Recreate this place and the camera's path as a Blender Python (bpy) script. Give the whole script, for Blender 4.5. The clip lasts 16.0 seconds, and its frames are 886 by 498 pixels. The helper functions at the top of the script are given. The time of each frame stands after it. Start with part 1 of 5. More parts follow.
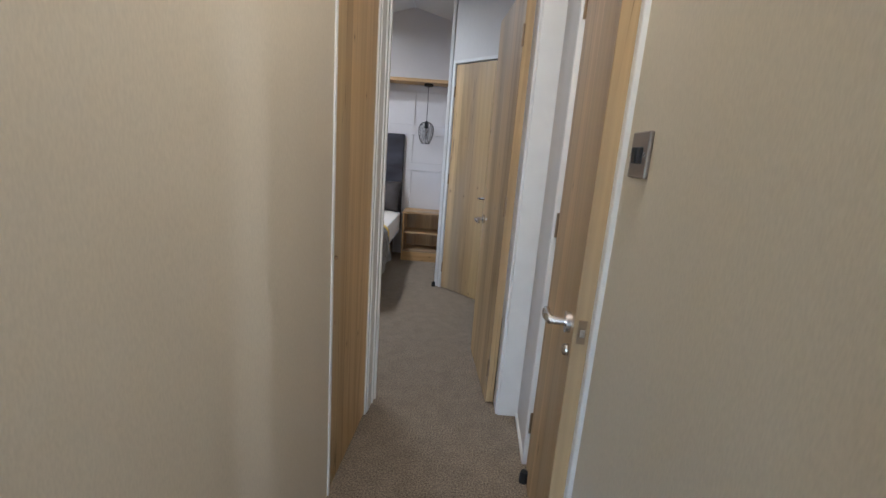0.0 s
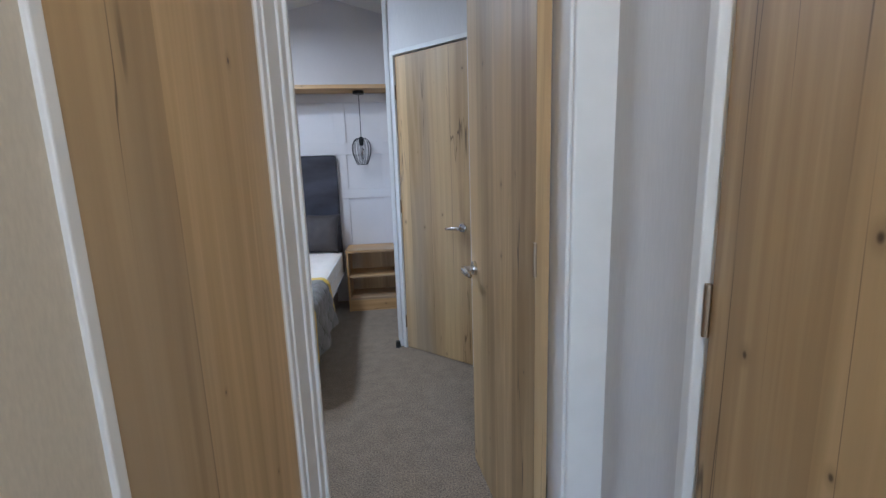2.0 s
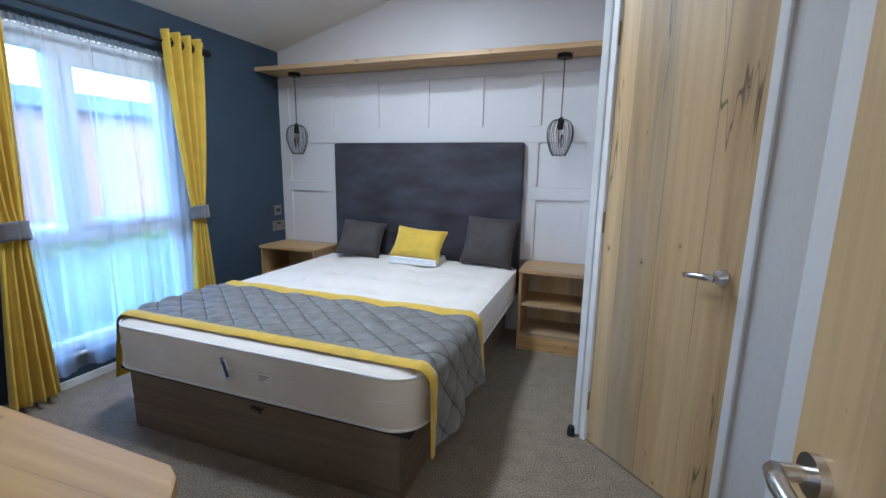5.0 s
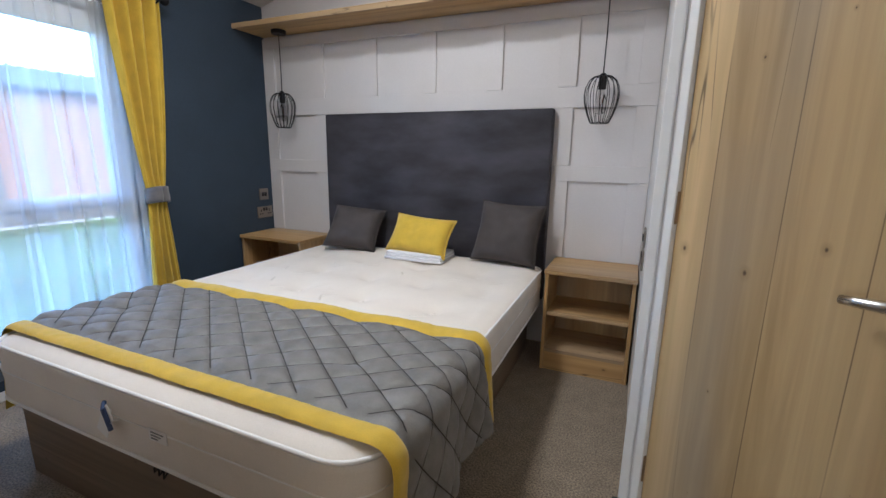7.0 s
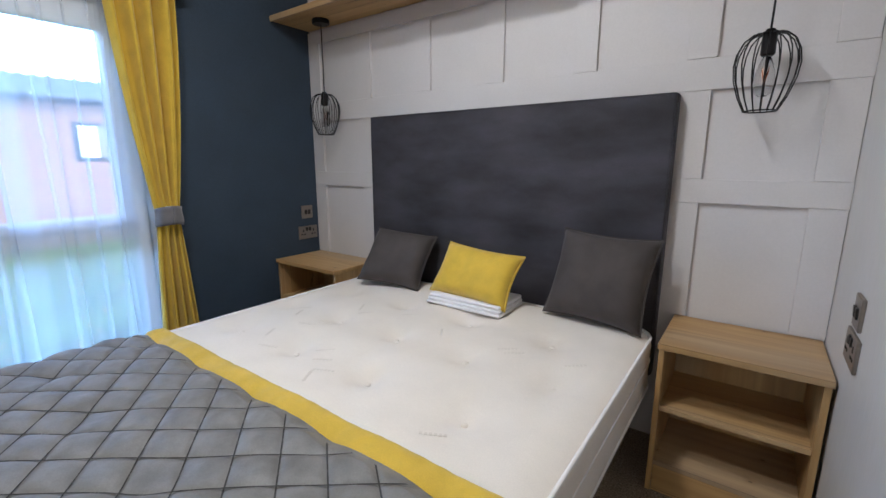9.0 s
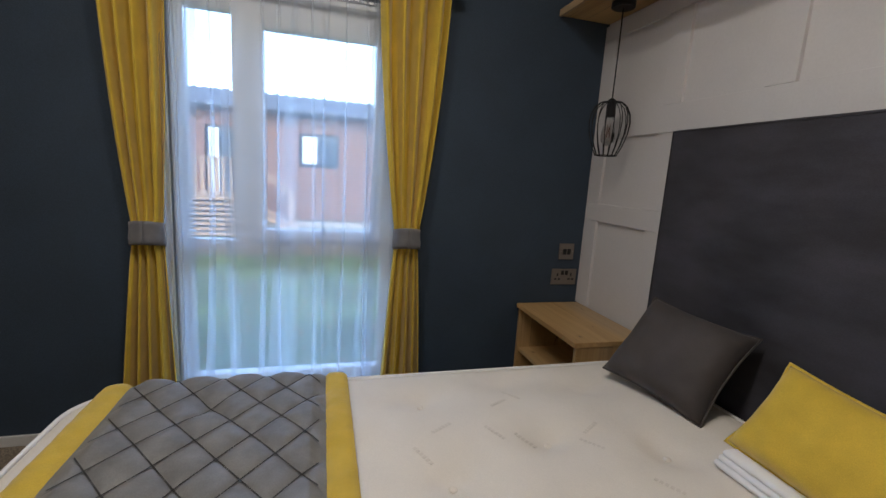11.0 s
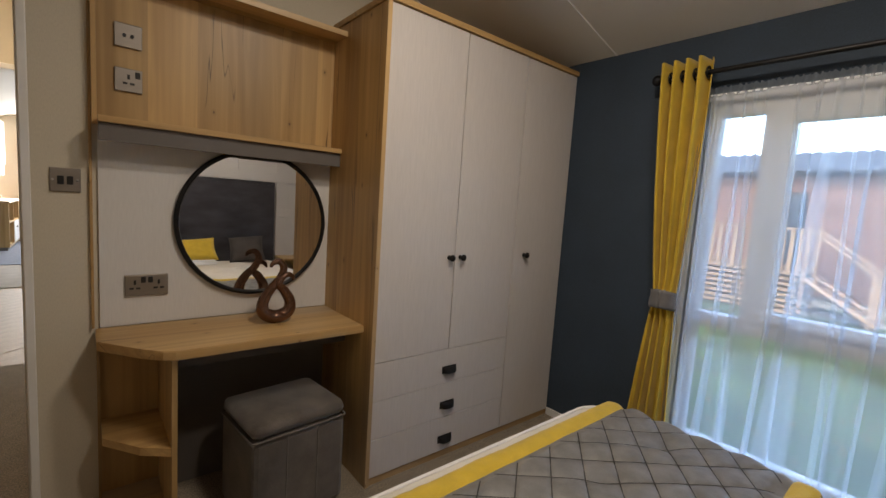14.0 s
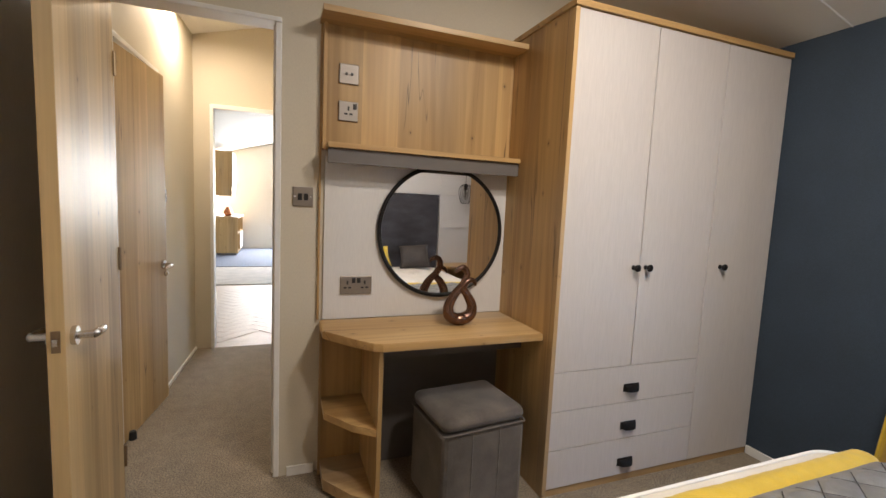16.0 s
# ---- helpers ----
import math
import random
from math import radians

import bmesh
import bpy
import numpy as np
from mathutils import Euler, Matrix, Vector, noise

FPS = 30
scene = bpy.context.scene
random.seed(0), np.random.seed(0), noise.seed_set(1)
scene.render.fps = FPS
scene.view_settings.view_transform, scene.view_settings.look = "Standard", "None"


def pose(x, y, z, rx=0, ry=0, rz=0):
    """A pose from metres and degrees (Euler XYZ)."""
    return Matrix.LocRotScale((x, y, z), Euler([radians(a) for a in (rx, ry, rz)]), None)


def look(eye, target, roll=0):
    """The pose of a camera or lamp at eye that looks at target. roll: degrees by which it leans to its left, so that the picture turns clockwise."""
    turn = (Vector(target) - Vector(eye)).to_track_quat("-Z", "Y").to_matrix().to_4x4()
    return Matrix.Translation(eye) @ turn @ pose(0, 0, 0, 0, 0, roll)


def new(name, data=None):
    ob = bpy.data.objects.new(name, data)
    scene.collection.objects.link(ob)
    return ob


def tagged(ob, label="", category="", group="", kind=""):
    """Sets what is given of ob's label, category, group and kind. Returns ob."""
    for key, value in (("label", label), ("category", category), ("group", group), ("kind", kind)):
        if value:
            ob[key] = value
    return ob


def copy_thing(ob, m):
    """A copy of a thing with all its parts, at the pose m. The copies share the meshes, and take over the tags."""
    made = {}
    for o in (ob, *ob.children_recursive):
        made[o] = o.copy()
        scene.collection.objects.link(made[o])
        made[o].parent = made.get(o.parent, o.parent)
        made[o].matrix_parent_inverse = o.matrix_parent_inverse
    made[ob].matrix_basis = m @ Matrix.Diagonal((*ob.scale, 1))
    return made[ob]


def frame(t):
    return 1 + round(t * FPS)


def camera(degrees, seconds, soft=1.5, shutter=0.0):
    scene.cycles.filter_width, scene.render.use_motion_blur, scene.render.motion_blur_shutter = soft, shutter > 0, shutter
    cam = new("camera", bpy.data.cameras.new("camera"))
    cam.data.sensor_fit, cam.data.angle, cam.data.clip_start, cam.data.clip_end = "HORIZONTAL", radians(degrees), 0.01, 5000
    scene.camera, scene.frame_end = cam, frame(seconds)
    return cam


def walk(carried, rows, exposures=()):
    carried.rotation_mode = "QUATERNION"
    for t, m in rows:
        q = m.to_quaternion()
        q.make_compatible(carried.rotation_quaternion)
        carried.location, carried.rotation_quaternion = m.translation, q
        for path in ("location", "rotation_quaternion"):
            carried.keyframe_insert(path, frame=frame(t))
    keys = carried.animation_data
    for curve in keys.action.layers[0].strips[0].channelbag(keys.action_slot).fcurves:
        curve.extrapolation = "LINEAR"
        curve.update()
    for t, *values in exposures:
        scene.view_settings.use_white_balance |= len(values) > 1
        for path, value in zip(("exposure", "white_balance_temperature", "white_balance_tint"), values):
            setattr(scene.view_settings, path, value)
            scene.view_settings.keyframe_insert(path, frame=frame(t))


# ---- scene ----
cam = camera(91.4, 16.0)
PATH = [
    (0, (1.537, 1.527, 1.253), (1.505, 3.479, 0.818), 4.3),
    (0.5, (1.493, 1.737, 1.259), (1.536, 3.687, 0.817), 4.5),
    (1, (1.493, 1.961, 1.258), (1.615, 3.918, 0.866), 2.6),
    (1.5, (1.479, 2.185, 1.254), (1.646, 4.145, 0.894), -0.1),
    (2, (1.422, 2.487, 1.263), (1.639, 4.442, 0.903), -1.8),
    (2.5, (1.45, 2.79, 1.235), (1.63, 4.753, 0.901), -1.3),
    (3, (1.475, 3.034, 1.232), (1.46, 5.003, 0.88), -0.6),
    (3.5, (1.458, 3.25, 1.218), (1.332, 5.21, 0.836), 0.2),
    (4, (1.445, 3.391, 1.218), (1.195, 5.335, 0.823), 0.6),
    (4.5, (1.463, 3.477, 1.239), (0.942, 5.371, 0.864), 0.6),
    (4.7, (1.46, 3.493, 1.246), (0.845, 5.36, 0.879), 0.5),
    (6.8, (1.387, 4.042, 1.159), (0.619, 5.846, 0.762), 1.4),
    (7, (1.354, 4.124, 1.156), (0.578, 5.918, 0.734), 0.9),
    (7.5, (1.283, 4.299, 1.158), (0.491, 6.073, 0.681), 0.1),
    (8, (1.264, 4.457, 1.16), (0.43, 6.212, 0.687), 0.6),
    (8.2, (1.275, 4.534, 1.168), (0.392, 6.268, 0.707), 0.7),
    (10.3, (0.874, 5.242, 1.18), (-0.832, 6.242, 0.887), 1.6),
    (10.5, (0.833, 5.29, 1.188), (-0.952, 6.141, 0.885), 2.4),
    (11, (0.751, 5.396, 1.204), (-1.146, 5.935, 0.867), 3.6),
    (11.5, (0.757, 5.497, 1.248), (-1.2, 5.687, 0.883), 4.8),
    (12, (0.814, 5.469, 1.271), (-1.12, 5.131, 0.891), 5.7),
    (12.5, (0.848, 5.594, 1.269), (-0.862, 4.615, 0.927), 4.5),
    (13, (0.962, 5.613, 1.276), (-0.543, 4.322, 1.011), 4.6),
    (13.5, (1.006, 5.64, 1.296), (-0.368, 4.204, 1.072), 4.4),
    (14, (1.036, 5.657, 1.306), (-0.236, 4.127, 1.1), 3.8),
    (14.5, (1.063, 5.66, 1.308), (-0.093, 4.039, 1.118), 3.2),
    (15, (1.095, 5.658, 1.305), (0.058, 3.957, 1.12), 2.8),
    (15.5, (1.134, 5.632, 1.297), (0.227, 3.86, 1.107), 2.8),
    (16, (1.185, 5.593, 1.288), (0.48, 3.732, 1.092), 2.6),
]
SKY, LOUNGE, HALL, ROOM = 0.46, 58, 3.7, 5.0
EXPOSURES = [(0, 1.9, 4900, 10), (1, 2.0, 4800, 10), (2, 1.95, 4500, 9), (2.5, 2.05, 4250, 8), (3, 2.1, 4250, 8), (4.5, 2.2, 4400, 6), (7, 1.95, 5200, 10), (8, 1.95, 5200, 10), (10.5, 1.4, 5500, 9), (11.5, 1.1, 6100, 12), (12.5, 1.15, 6600, 12), (13.5, 1.2, 6500, 12), (14.5, 1.4, 6500, 12), (16, 2.15, 6100, 12)]
walk(cam, [(t, look(eye, target, roll)) for t, eye, target, roll in PATH], EXPOSURES)

# ---- light ----
world = bpy.data.worlds.new("sky")
scene.world = world
world.use_nodes = True
wn = world.node_tree
bg = wn.nodes["Background"]
sky = wn.nodes.new("ShaderNodeTexSky")
sky.sky_type = "NISHITA"
sky.sun_disc = False
sky.sun_elevation = radians(42)
sky.sun_rotation = radians(70)
wn.links.new(sky.outputs[0], bg.inputs[0])
bg.inputs[1].default_value = SKY


def lamp(name, kind, m, energy, color, **kw):
    d = bpy.data.lights.new(name, kind)
    d.energy, d.color = energy, color
    if kind == "SUN":
        d.angle = radians(0.6)
    if kind == "AREA":
        d.shape, d.size, d.size_y = "RECTANGLE", kw["size"], kw["size_y"]
    if kind == "POINT":
        d.shadow_soft_size = kw["size"]
    ob = new(name, d)
    ob.matrix_world = m
    return ob


lamp("sun", "SUN", look((9, 5, 9), (0, 2, 0)), 1.2, (1, 0.95, 0.87))
# daylight entering by the lounge's end windows
lamp("lounge_daylight", "AREA", look((1.0, -6.3, 1.5), (1.0, 0, 1.2)), LOUNGE, (1, 0.96, 0.9), size=3.4, size_y=1.5)
# passage ceiling downlight, then unseen fill lamps added in the bedroom (two) and bathroom
for lx, ly, lz, le in ((1.74, 2.2, 2.52, HALL), (0.15, 4.95, 2.54, ROOM), (0.25, 5.55, 2.57, ROOM), (2.6, 2.6, 2.2, 9)):
    lamp("downlight_lamp", "AREA", pose(lx, ly, lz), le, (1, 0.80, 0.56) if le == HALL else (1, 0.89, 0.74), size=0.14, size_y=0.14)


# ---- materials ----
def mat(name, base, rough=0.6, metal=0.0, var=0.06, scale=8.0, fine=0.0, fscale=300.0, bump=0.0, bscale=200.0, bdist=0.002, stretch=(1, 1, 1), sheen=0.0):
    m = bpy.data.materials.new(name)
    m.use_nodes = True
    n, l = m.node_tree.nodes, m.node_tree.links
    b = n["Principled BSDF"]
    b.inputs["Roughness"].default_value, b.inputs["Metallic"].default_value = rough, metal
    b.inputs["Sheen Weight"].default_value = sheen
    tc = n.new("ShaderNodeTexCoord")
    mp = n.new("ShaderNodeMapping")
    mp.inputs["Scale"].default_value = stretch
    l.new(tc.outputs["Object"], mp.inputs[0])
    tx = n.new("ShaderNodeTexNoise")
    tx.inputs["Scale"].default_value, tx.inputs["Detail"].default_value = scale, 4
    l.new(mp.outputs[0], tx.inputs[0])
    hs = n.new("ShaderNodeMix")
    hs.data_type = "RGBA"
    hs.inputs[6].default_value = (*[max(0, c * (1 - var)) for c in base], 1)
    hs.inputs[7].default_value = (*[min(1, c * (1 + var)) for c in base], 1)
    rp = n.new("ShaderNodeMapRange")
    rp.inputs[1].default_value, rp.inputs[2].default_value = 0.3, 0.7
    l.new(tx.outputs[0], rp.inputs[0])
    l.new(rp.outputs[0], hs.inputs[0])
    out = hs.outputs[2]
    if fine:
        t2 = n.new("ShaderNodeTexNoise")
        t2.inputs["Scale"].default_value = fscale
        l.new(mp.outputs[0], t2.inputs[0])
        r2 = n.new("ShaderNodeMapRange")
        r2.inputs[1].default_value, r2.inputs[2].default_value, r2.inputs[3].default_value, r2.inputs[4].default_value = 0.3, 0.7, 1 - fine, 1 + fine
        l.new(t2.outputs[0], r2.inputs[0])
        mu = n.new("ShaderNodeMix")
        mu.data_type, mu.blend_type = "RGBA", "MULTIPLY"
        mu.inputs[0].default_value = 1
        l.new(out, mu.inputs[6])
        l.new(r2.outputs[0], mu.inputs[7])
        out = mu.outputs[2]
    l.new(out, b.inputs["Base Color"])
    if bump:
        t3 = n.new("ShaderNodeTexNoise")
        t3.inputs["Scale"].default_value, t3.inputs["Detail"].default_value = bscale, 3
        l.new(mp.outputs[0], t3.inputs[0])
        bp = n.new("ShaderNodeBump")
        bp.inputs["Strength"].default_value, bp.inputs["Distance"].default_value = bump, bdist
        l.new(t3.outputs[0], bp.inputs["Height"])
        l.new(bp.outputs[0], b.inputs["Normal"])
    return m


def oak(name, axis, light=(0.56, 0.36, 0.145), dark=(0.36, 0.21, 0.075), rough=0.42, seed=0.0, board=0.17):
    """Natural oak laminate with the grain along the given axis: broad bands, fine grain, cracks and knots."""
    m = bpy.data.materials.new(name)
    m.use_nodes = True
    n, l = m.node_tree.nodes, m.node_tree.links
    b = n["Principled BSDF"]
    b.inputs["Roughness"].default_value = rough
    tc = n.new("ShaderNodeTexCoord")
    oi = n.new("ShaderNodeObjectInfo")
    sh = n.new("ShaderNodeVectorMath")
    sh.operation = "MULTIPLY_ADD"
    sh.inputs[1].default_value = (7.3, 5.1, 3.7)
    l.new(oi.outputs["Random"], sh.inputs[0])
    l.new(tc.outputs["Object"], sh.inputs[2])

    def noise_at(along, across, detail, dist, rough_=0.5):
        mp = n.new("ShaderNodeMapping")
        sc = [across] * 3
        sc[axis] = along
        mp.inputs["Scale"].default_value = sc
        mp.inputs["Location"].default_value = (seed, seed * 2, seed * 3)
        l.new(sh.outputs[0], mp.inputs[0])
        t = n.new("ShaderNodeTexNoise")
        t.inputs["Scale"].default_value, t.inputs["Detail"].default_value, t.inputs["Distortion"].default_value = 1, detail, dist
        t.inputs["Roughness"].default_value = rough_
        l.new(mp.outputs[0], t.inputs[0])
        return mp, t.outputs[0]

    def ramp(src, lo, hi, a=0.0, c=1.0):
        r = n.new("ShaderNodeMapRange")
        r.interpolation_type = "SMOOTHSTEP"
        for k, v in zip((1, 2, 3, 4), (lo, hi, a, c)):
            r.inputs[k].default_value = v
        l.new(src, r.inputs[0])
        return r.outputs[0]

    def mixed(fac, a, c, kind="MIX"):
        x = n.new("ShaderNodeMix")
        x.data_type, x.blend_type = "RGBA", kind
        for sock, v in ((0, fac), (6, a), (7, c)):
            if isinstance(v, tuple):
                x.inputs[sock].default_value = (*v, 1)
            elif isinstance(v, float):
                x.inputs[sock].default_value = v
            else:
                l.new(v, x.inputs[sock])
        return x.outputs[2]

    _, broad = noise_at(0.3, 5.0, 2, 0.5)
    _, grain = noise_at(2.0, 90.0, 4, 0.3, 0.65)
    _, mid = noise_at(0.55, 12.0, 4, 2.6)
    _, crack = noise_at(0.22, 4.6, 4, 0.35)
    col = mixed(ramp(broad, 0.3, 0.7), dark, light)
    pale = tuple(min(1, c * 1.15 + 0.02) for c in light)
    col = mixed(ramp(mid, 0.35, 0.75, 0.0, 0.5), col, pale)
    col = mixed(ramp(grain, 0.3, 0.65, 0.10, 0.0), col, tuple(c * 0.55 for c in dark))
    # along the grain and across it
    sp = n.new("ShaderNodeSeparateXYZ")
    l.new(sh.outputs[0], sp.inputs[0])

    def calc(op, a, c):
        x = n.new("ShaderNodeMath")
        x.operation = op
        for sock, v in ((0, a), (1, c)):
            if isinstance(v, float):
                x.inputs[sock].default_value = v
            else:
                l.new(v, x.inputs[sock])
        return x.outputs[0]

    others = [k for k in range(3) if k != axis]
    across = calc("ADD", sp.outputs[others[0]], sp.outputs[others[1]])
    # boards of different tone, side by side
    cell = calc("FLOOR", calc("DIVIDE", across, board), 0.0)
    wnz = n.new("ShaderNodeTexWhiteNoise")
    wnz.noise_dimensions = "1D"
    l.new(cell, wnz.inputs["W"])
    tone = n.new("ShaderNodeMapRange")
    tone.inputs[3].default_value, tone.inputs[4].default_value = 0.80, 1.12
    l.new(wnz.outputs[0], tone.inputs[0])
    col = mixed(1.0, col, tone.outputs[0], "MULTIPLY")
    edge = calc("ABSOLUTE", calc("SUBTRACT", calc("FRACT", calc("DIVIDE", across, board), 0.0), 0.5), 0.0)
    _, part_of = noise_at(0.9, 3.0, 3, 0.3)
    seam = calc("MULTIPLY", ramp(edge, 0.488, 0.498, 0.0, 0.7), ramp(part_of, 0.46, 0.56))
    col = mixed(seam, col, (0.05, 0.028, 0.013))
    # greyer stretches
    _, slow = noise_at(0.5, 2.2, 2, 0.4)
    grey = sum(light) / 3
    col = mixed(ramp(slow, 0.45, 0.7, 0.0, 0.40), col, (grey * 0.92, grey * 0.86, grey * 0.74))
    # cathedral figure
    flat = n.new("ShaderNodeCombineXYZ")
    l.new(across, flat.inputs[0])
    l.new(calc("MULTIPLY", sp.outputs[axis], 0.10), flat.inputs[1])
    wv = n.new("ShaderNodeTexWave")
    wv.inputs["Scale"].default_value, wv.inputs["Distortion"].default_value = 6.0, 5.0
    wv.inputs["Detail"].default_value, wv.inputs["Detail Scale"].default_value = 3.0, 1.6
    l.new(flat.outputs[0], wv.inputs[0])
    col = mixed(ramp(wv.outputs["Fac"], 0.0, 0.5, 0.10, 0.0), col, tuple(c * 0.7 for c in dark))
    # thin dark splits where the slow noise crosses one level
    d = n.new("ShaderNodeMath")
    d.operation = "SUBTRACT"
    l.new(crack, d.inputs[0])
    d.inputs[1].default_value = 0.5
    ab = n.new("ShaderNodeMath")
    ab.operation = "ABSOLUTE"
    l.new(d.outputs[0], ab.inputs[0])
    _, where = noise_at(1.6, 5.0, 2, 0.0)
    line = n.new("ShaderNodeMath")
    line.operation = "MULTIPLY"
    l.new(ramp(ab.outputs[0], 0.0, 0.0034, 0.75, 0.0), line.inputs[0])
    l.new(ramp(where, 0.48, 0.60), line.inputs[1])
    col = mixed(line.outputs[0], col, (0.035, 0.018, 0.008))
    # knots with a soft dark halo
    kn = n.new("ShaderNodeCombineXYZ")
    l.new(calc("MULTIPLY", across, 6.0), kn.inputs[0])
    l.new(calc("MULTIPLY", sp.outputs[axis], 4.0), kn.inputs[1])
    v = n.new("ShaderNodeTexVoronoi")
    v.voronoi_dimensions = "2D"
    v.inputs["Scale"].default_value = 1
    l.new(kn.outputs[0], v.inputs[0])
    big = n.new("ShaderNodeSeparateColor")
    l.new(v.outputs["Color"], big.inputs[0])
    reach = calc("DIVIDE", v.outputs["Distance"], calc("ADD", calc("MULTIPLY", calc("MAXIMUM", calc("SUBTRACT", big.outputs[0], 0.6), 0.0), 1.1), 0.02))
    col = mixed(ramp(reach, 0.05, 0.26, 0.35, 0.0), col, tuple(c * 0.6 for c in dark))
    col = mixed(ramp(reach, 0.02, 0.085, 0.85, 0.0), col, (0.055, 0.028, 0.012))
    l.new(col, b.inputs["Base Color"])
    bp = n.new("ShaderNodeBump")
    bp.inputs["Strength"].default_value, bp.inputs["Distance"].default_value = 0.15, 0.001
    l.new(grain, bp.inputs["Height"])
    l.new(bp.outputs[0], b.inputs["Normal"])
    return m


CREAM = mat("cream_wallpaper", (0.59, 0.535, 0.43), 0.7, var=0.03, scale=2, fine=0.045, fscale=300, bump=0.08, bscale=420, stretch=(1, 1, 0.3))
GREYWALL = mat("pale_grey_wallboard", (0.66, 0.64, 0.62), 0.55, var=0.02, scale=4, fine=0.03, fscale=200, stretch=(1, 1, 0.1))
PANEL = mat("panelling_paint", (0.64, 0.61, 0.60), 0.5, var=0.02, scale=4, fine=0.02, fscale=150, bump=0.04)
BLUE = mat("dark_blue_wallpaper", (0.033, 0.051, 0.078), 0.75, var=0.08, scale=5, fine=0.22, fscale=420, bump=0.25, bscale=420)
CEIL = mat("ceiling_white", (0.72, 0.70, 0.66), 0.7, var=0.02, scale=2, bump=0.08, bscale=500)
TRIM = mat("white_trim", (0.76, 0.75, 0.73), 0.4, var=0.03, scale=12, bump=0.03)
CARPET = mat("taupe_carpet", (0.25, 0.20, 0.142), 0.95, var=0.13, scale=13, fine=0.55, fscale=150, bump=0.6, bscale=260, bdist=0.01, sheen=0.1)
OAK_V = oak("oak_upright", 2)
OAK_X = oak("oak_across", 0)
OAK_Y = oak("oak_lengthwise", 1)
OAK_DOOR = oak("oak_door_laminate", 2, (0.58, 0.41, 0.195), (0.36, 0.235, 0.10), 0.45)
OAK_DARK = oak("bed_base_oak", 0, (0.23, 0.16, 0.10), (0.13, 0.085, 0.05), 0.5)
OAK_DARK_Y = oak("bed_base_oak_side", 1, (0.23, 0.16, 0.10), (0.13, 0.085, 0.05), 0.5)
WARD = mat("cashmere_door", (0.60, 0.555, 0.525), 0.45, var=0.015, scale=3, fine=0.04, fscale=240, bump=0.08, bscale=200, stretch=(1, 1, 0.06))
BLACK = mat("black_metal", (0.018, 0.017, 0.018), 0.4, 0.6, var=0.2, scale=30)
CHROME = mat("brushed_chrome", (0.62, 0.60, 0.58), 0.25, 1.0, var=0.05, scale=40)
STEEL = mat("brushed_steel_plate", (0.30, 0.265, 0.235), 0.45, 0.85, var=0.05, scale=60, stretch=(1, 1, 8))
BRASSY = mat("hinge_metal", (0.30, 0.22, 0.14), 0.4, 0.9)
RUBBER = mat("black_rubber", (0.012, 0.012, 0.012), 0.6, var=0.1)
YELLOW = mat("mustard_velvet", (0.62, 0.42, 0.025), 0.75, var=0.10, scale=14, fine=0.08, fscale=500, bump=0.15, bscale=300, sheen=0.3)
VELVET = mat("charcoal_velvet", (0.038, 0.036, 0.046), 0.75, var=0.6, scale=3.6, fine=0.15, fscale=350, bump=0.1, bscale=250, stretch=(0.7, 1, 1.8), sheen=0.08)
CUSHION = mat("slate_velvet", (0.052, 0.043, 0.040), 0.75, var=0.2, scale=10, fine=0.1, fscale=400, bump=0.1, sheen=0.08)
QUILT = mat("grey_quilted_velvet", (0.185, 0.178, 0.170), 0.55, var=0.2, scale=16, fine=0.08, fscale=300, bump=0.25, bscale=60, bdist=0.004, sheen=0.1)
TIE = mat("grey_tieback", (0.16, 0.155, 0.16), 0.6, var=0.15, scale=20, sheen=0.3)
MATTRESS = mat("ivory_mattress_ticking", (0.76, 0.70, 0.62), 0.8, var=0.03, scale=8, fine=0.03, fscale=300, bump=0.2, bscale=70, bdist=0.003)
TICKING_MARK = mat("woven_mark", (0.69, 0.63, 0.55), 0.8)
TAGBLUE = mat("navy_ribbon", (0.03, 0.05, 0.12), 0.7)
PIPING = mat("white_piping", (0.80, 0.78, 0.75), 0.7)
BLACKFELT = mat("black_base_cloth", (0.02, 0.02, 0.022), 0.9, var=0.2)
LINEN = mat("white_sheets", (0.82, 0.82, 0.84), 0.8, var=0.03, scale=30, bump=0.3, bscale=60)
STOOLM = mat("taupe_velvet_stool", (0.105, 0.088, 0.074), 0.85, var=0.35, scale=9, fine=0.18, fscale=260, bump=0.3, bscale=90, sheen=0.3)
DARKBACK = mat("grey_brown_board", (0.13, 0.115, 0.105), 0.6, var=0.06)
UPVC = mat("white_upvc", (0.82, 0.83, 0.85), 0.3, var=0.02)
BRONZE = mat("bronze_glaze", (0.16, 0.085, 0.055), 0.16, 0.75, var=0.2, scale=18)
SOCKET_BLACK = mat("socket_black", (0.012, 0.011, 0.011), 0.5)
WHITEPLASTIC = mat("white_plastic", (0.78, 0.77, 0.75), 0.4)
GRASS = mat("grass", (0.060, 0.090, 0.026), 0.95, var=0.45, scale=1.3, fine=0.5, fscale=22, bump=0.8, bscale=30, bdist=0.03)
LEAF = mat("fallen_leaf", (0.22, 0.17, 0.08), 0.8, var=0.4, scale=3)
CLAD = mat("timber_cladding", (0.19, 0.093, 0.05), 0.7, var=0.15, scale=3, fine=0.15, fscale=40, stretch=(1, 0.1, 1))
ROOFM = mat("grey_roof_tile", (0.075, 0.08, 0.09), 0.7, var=0.25, scale=9, bump=0.3)
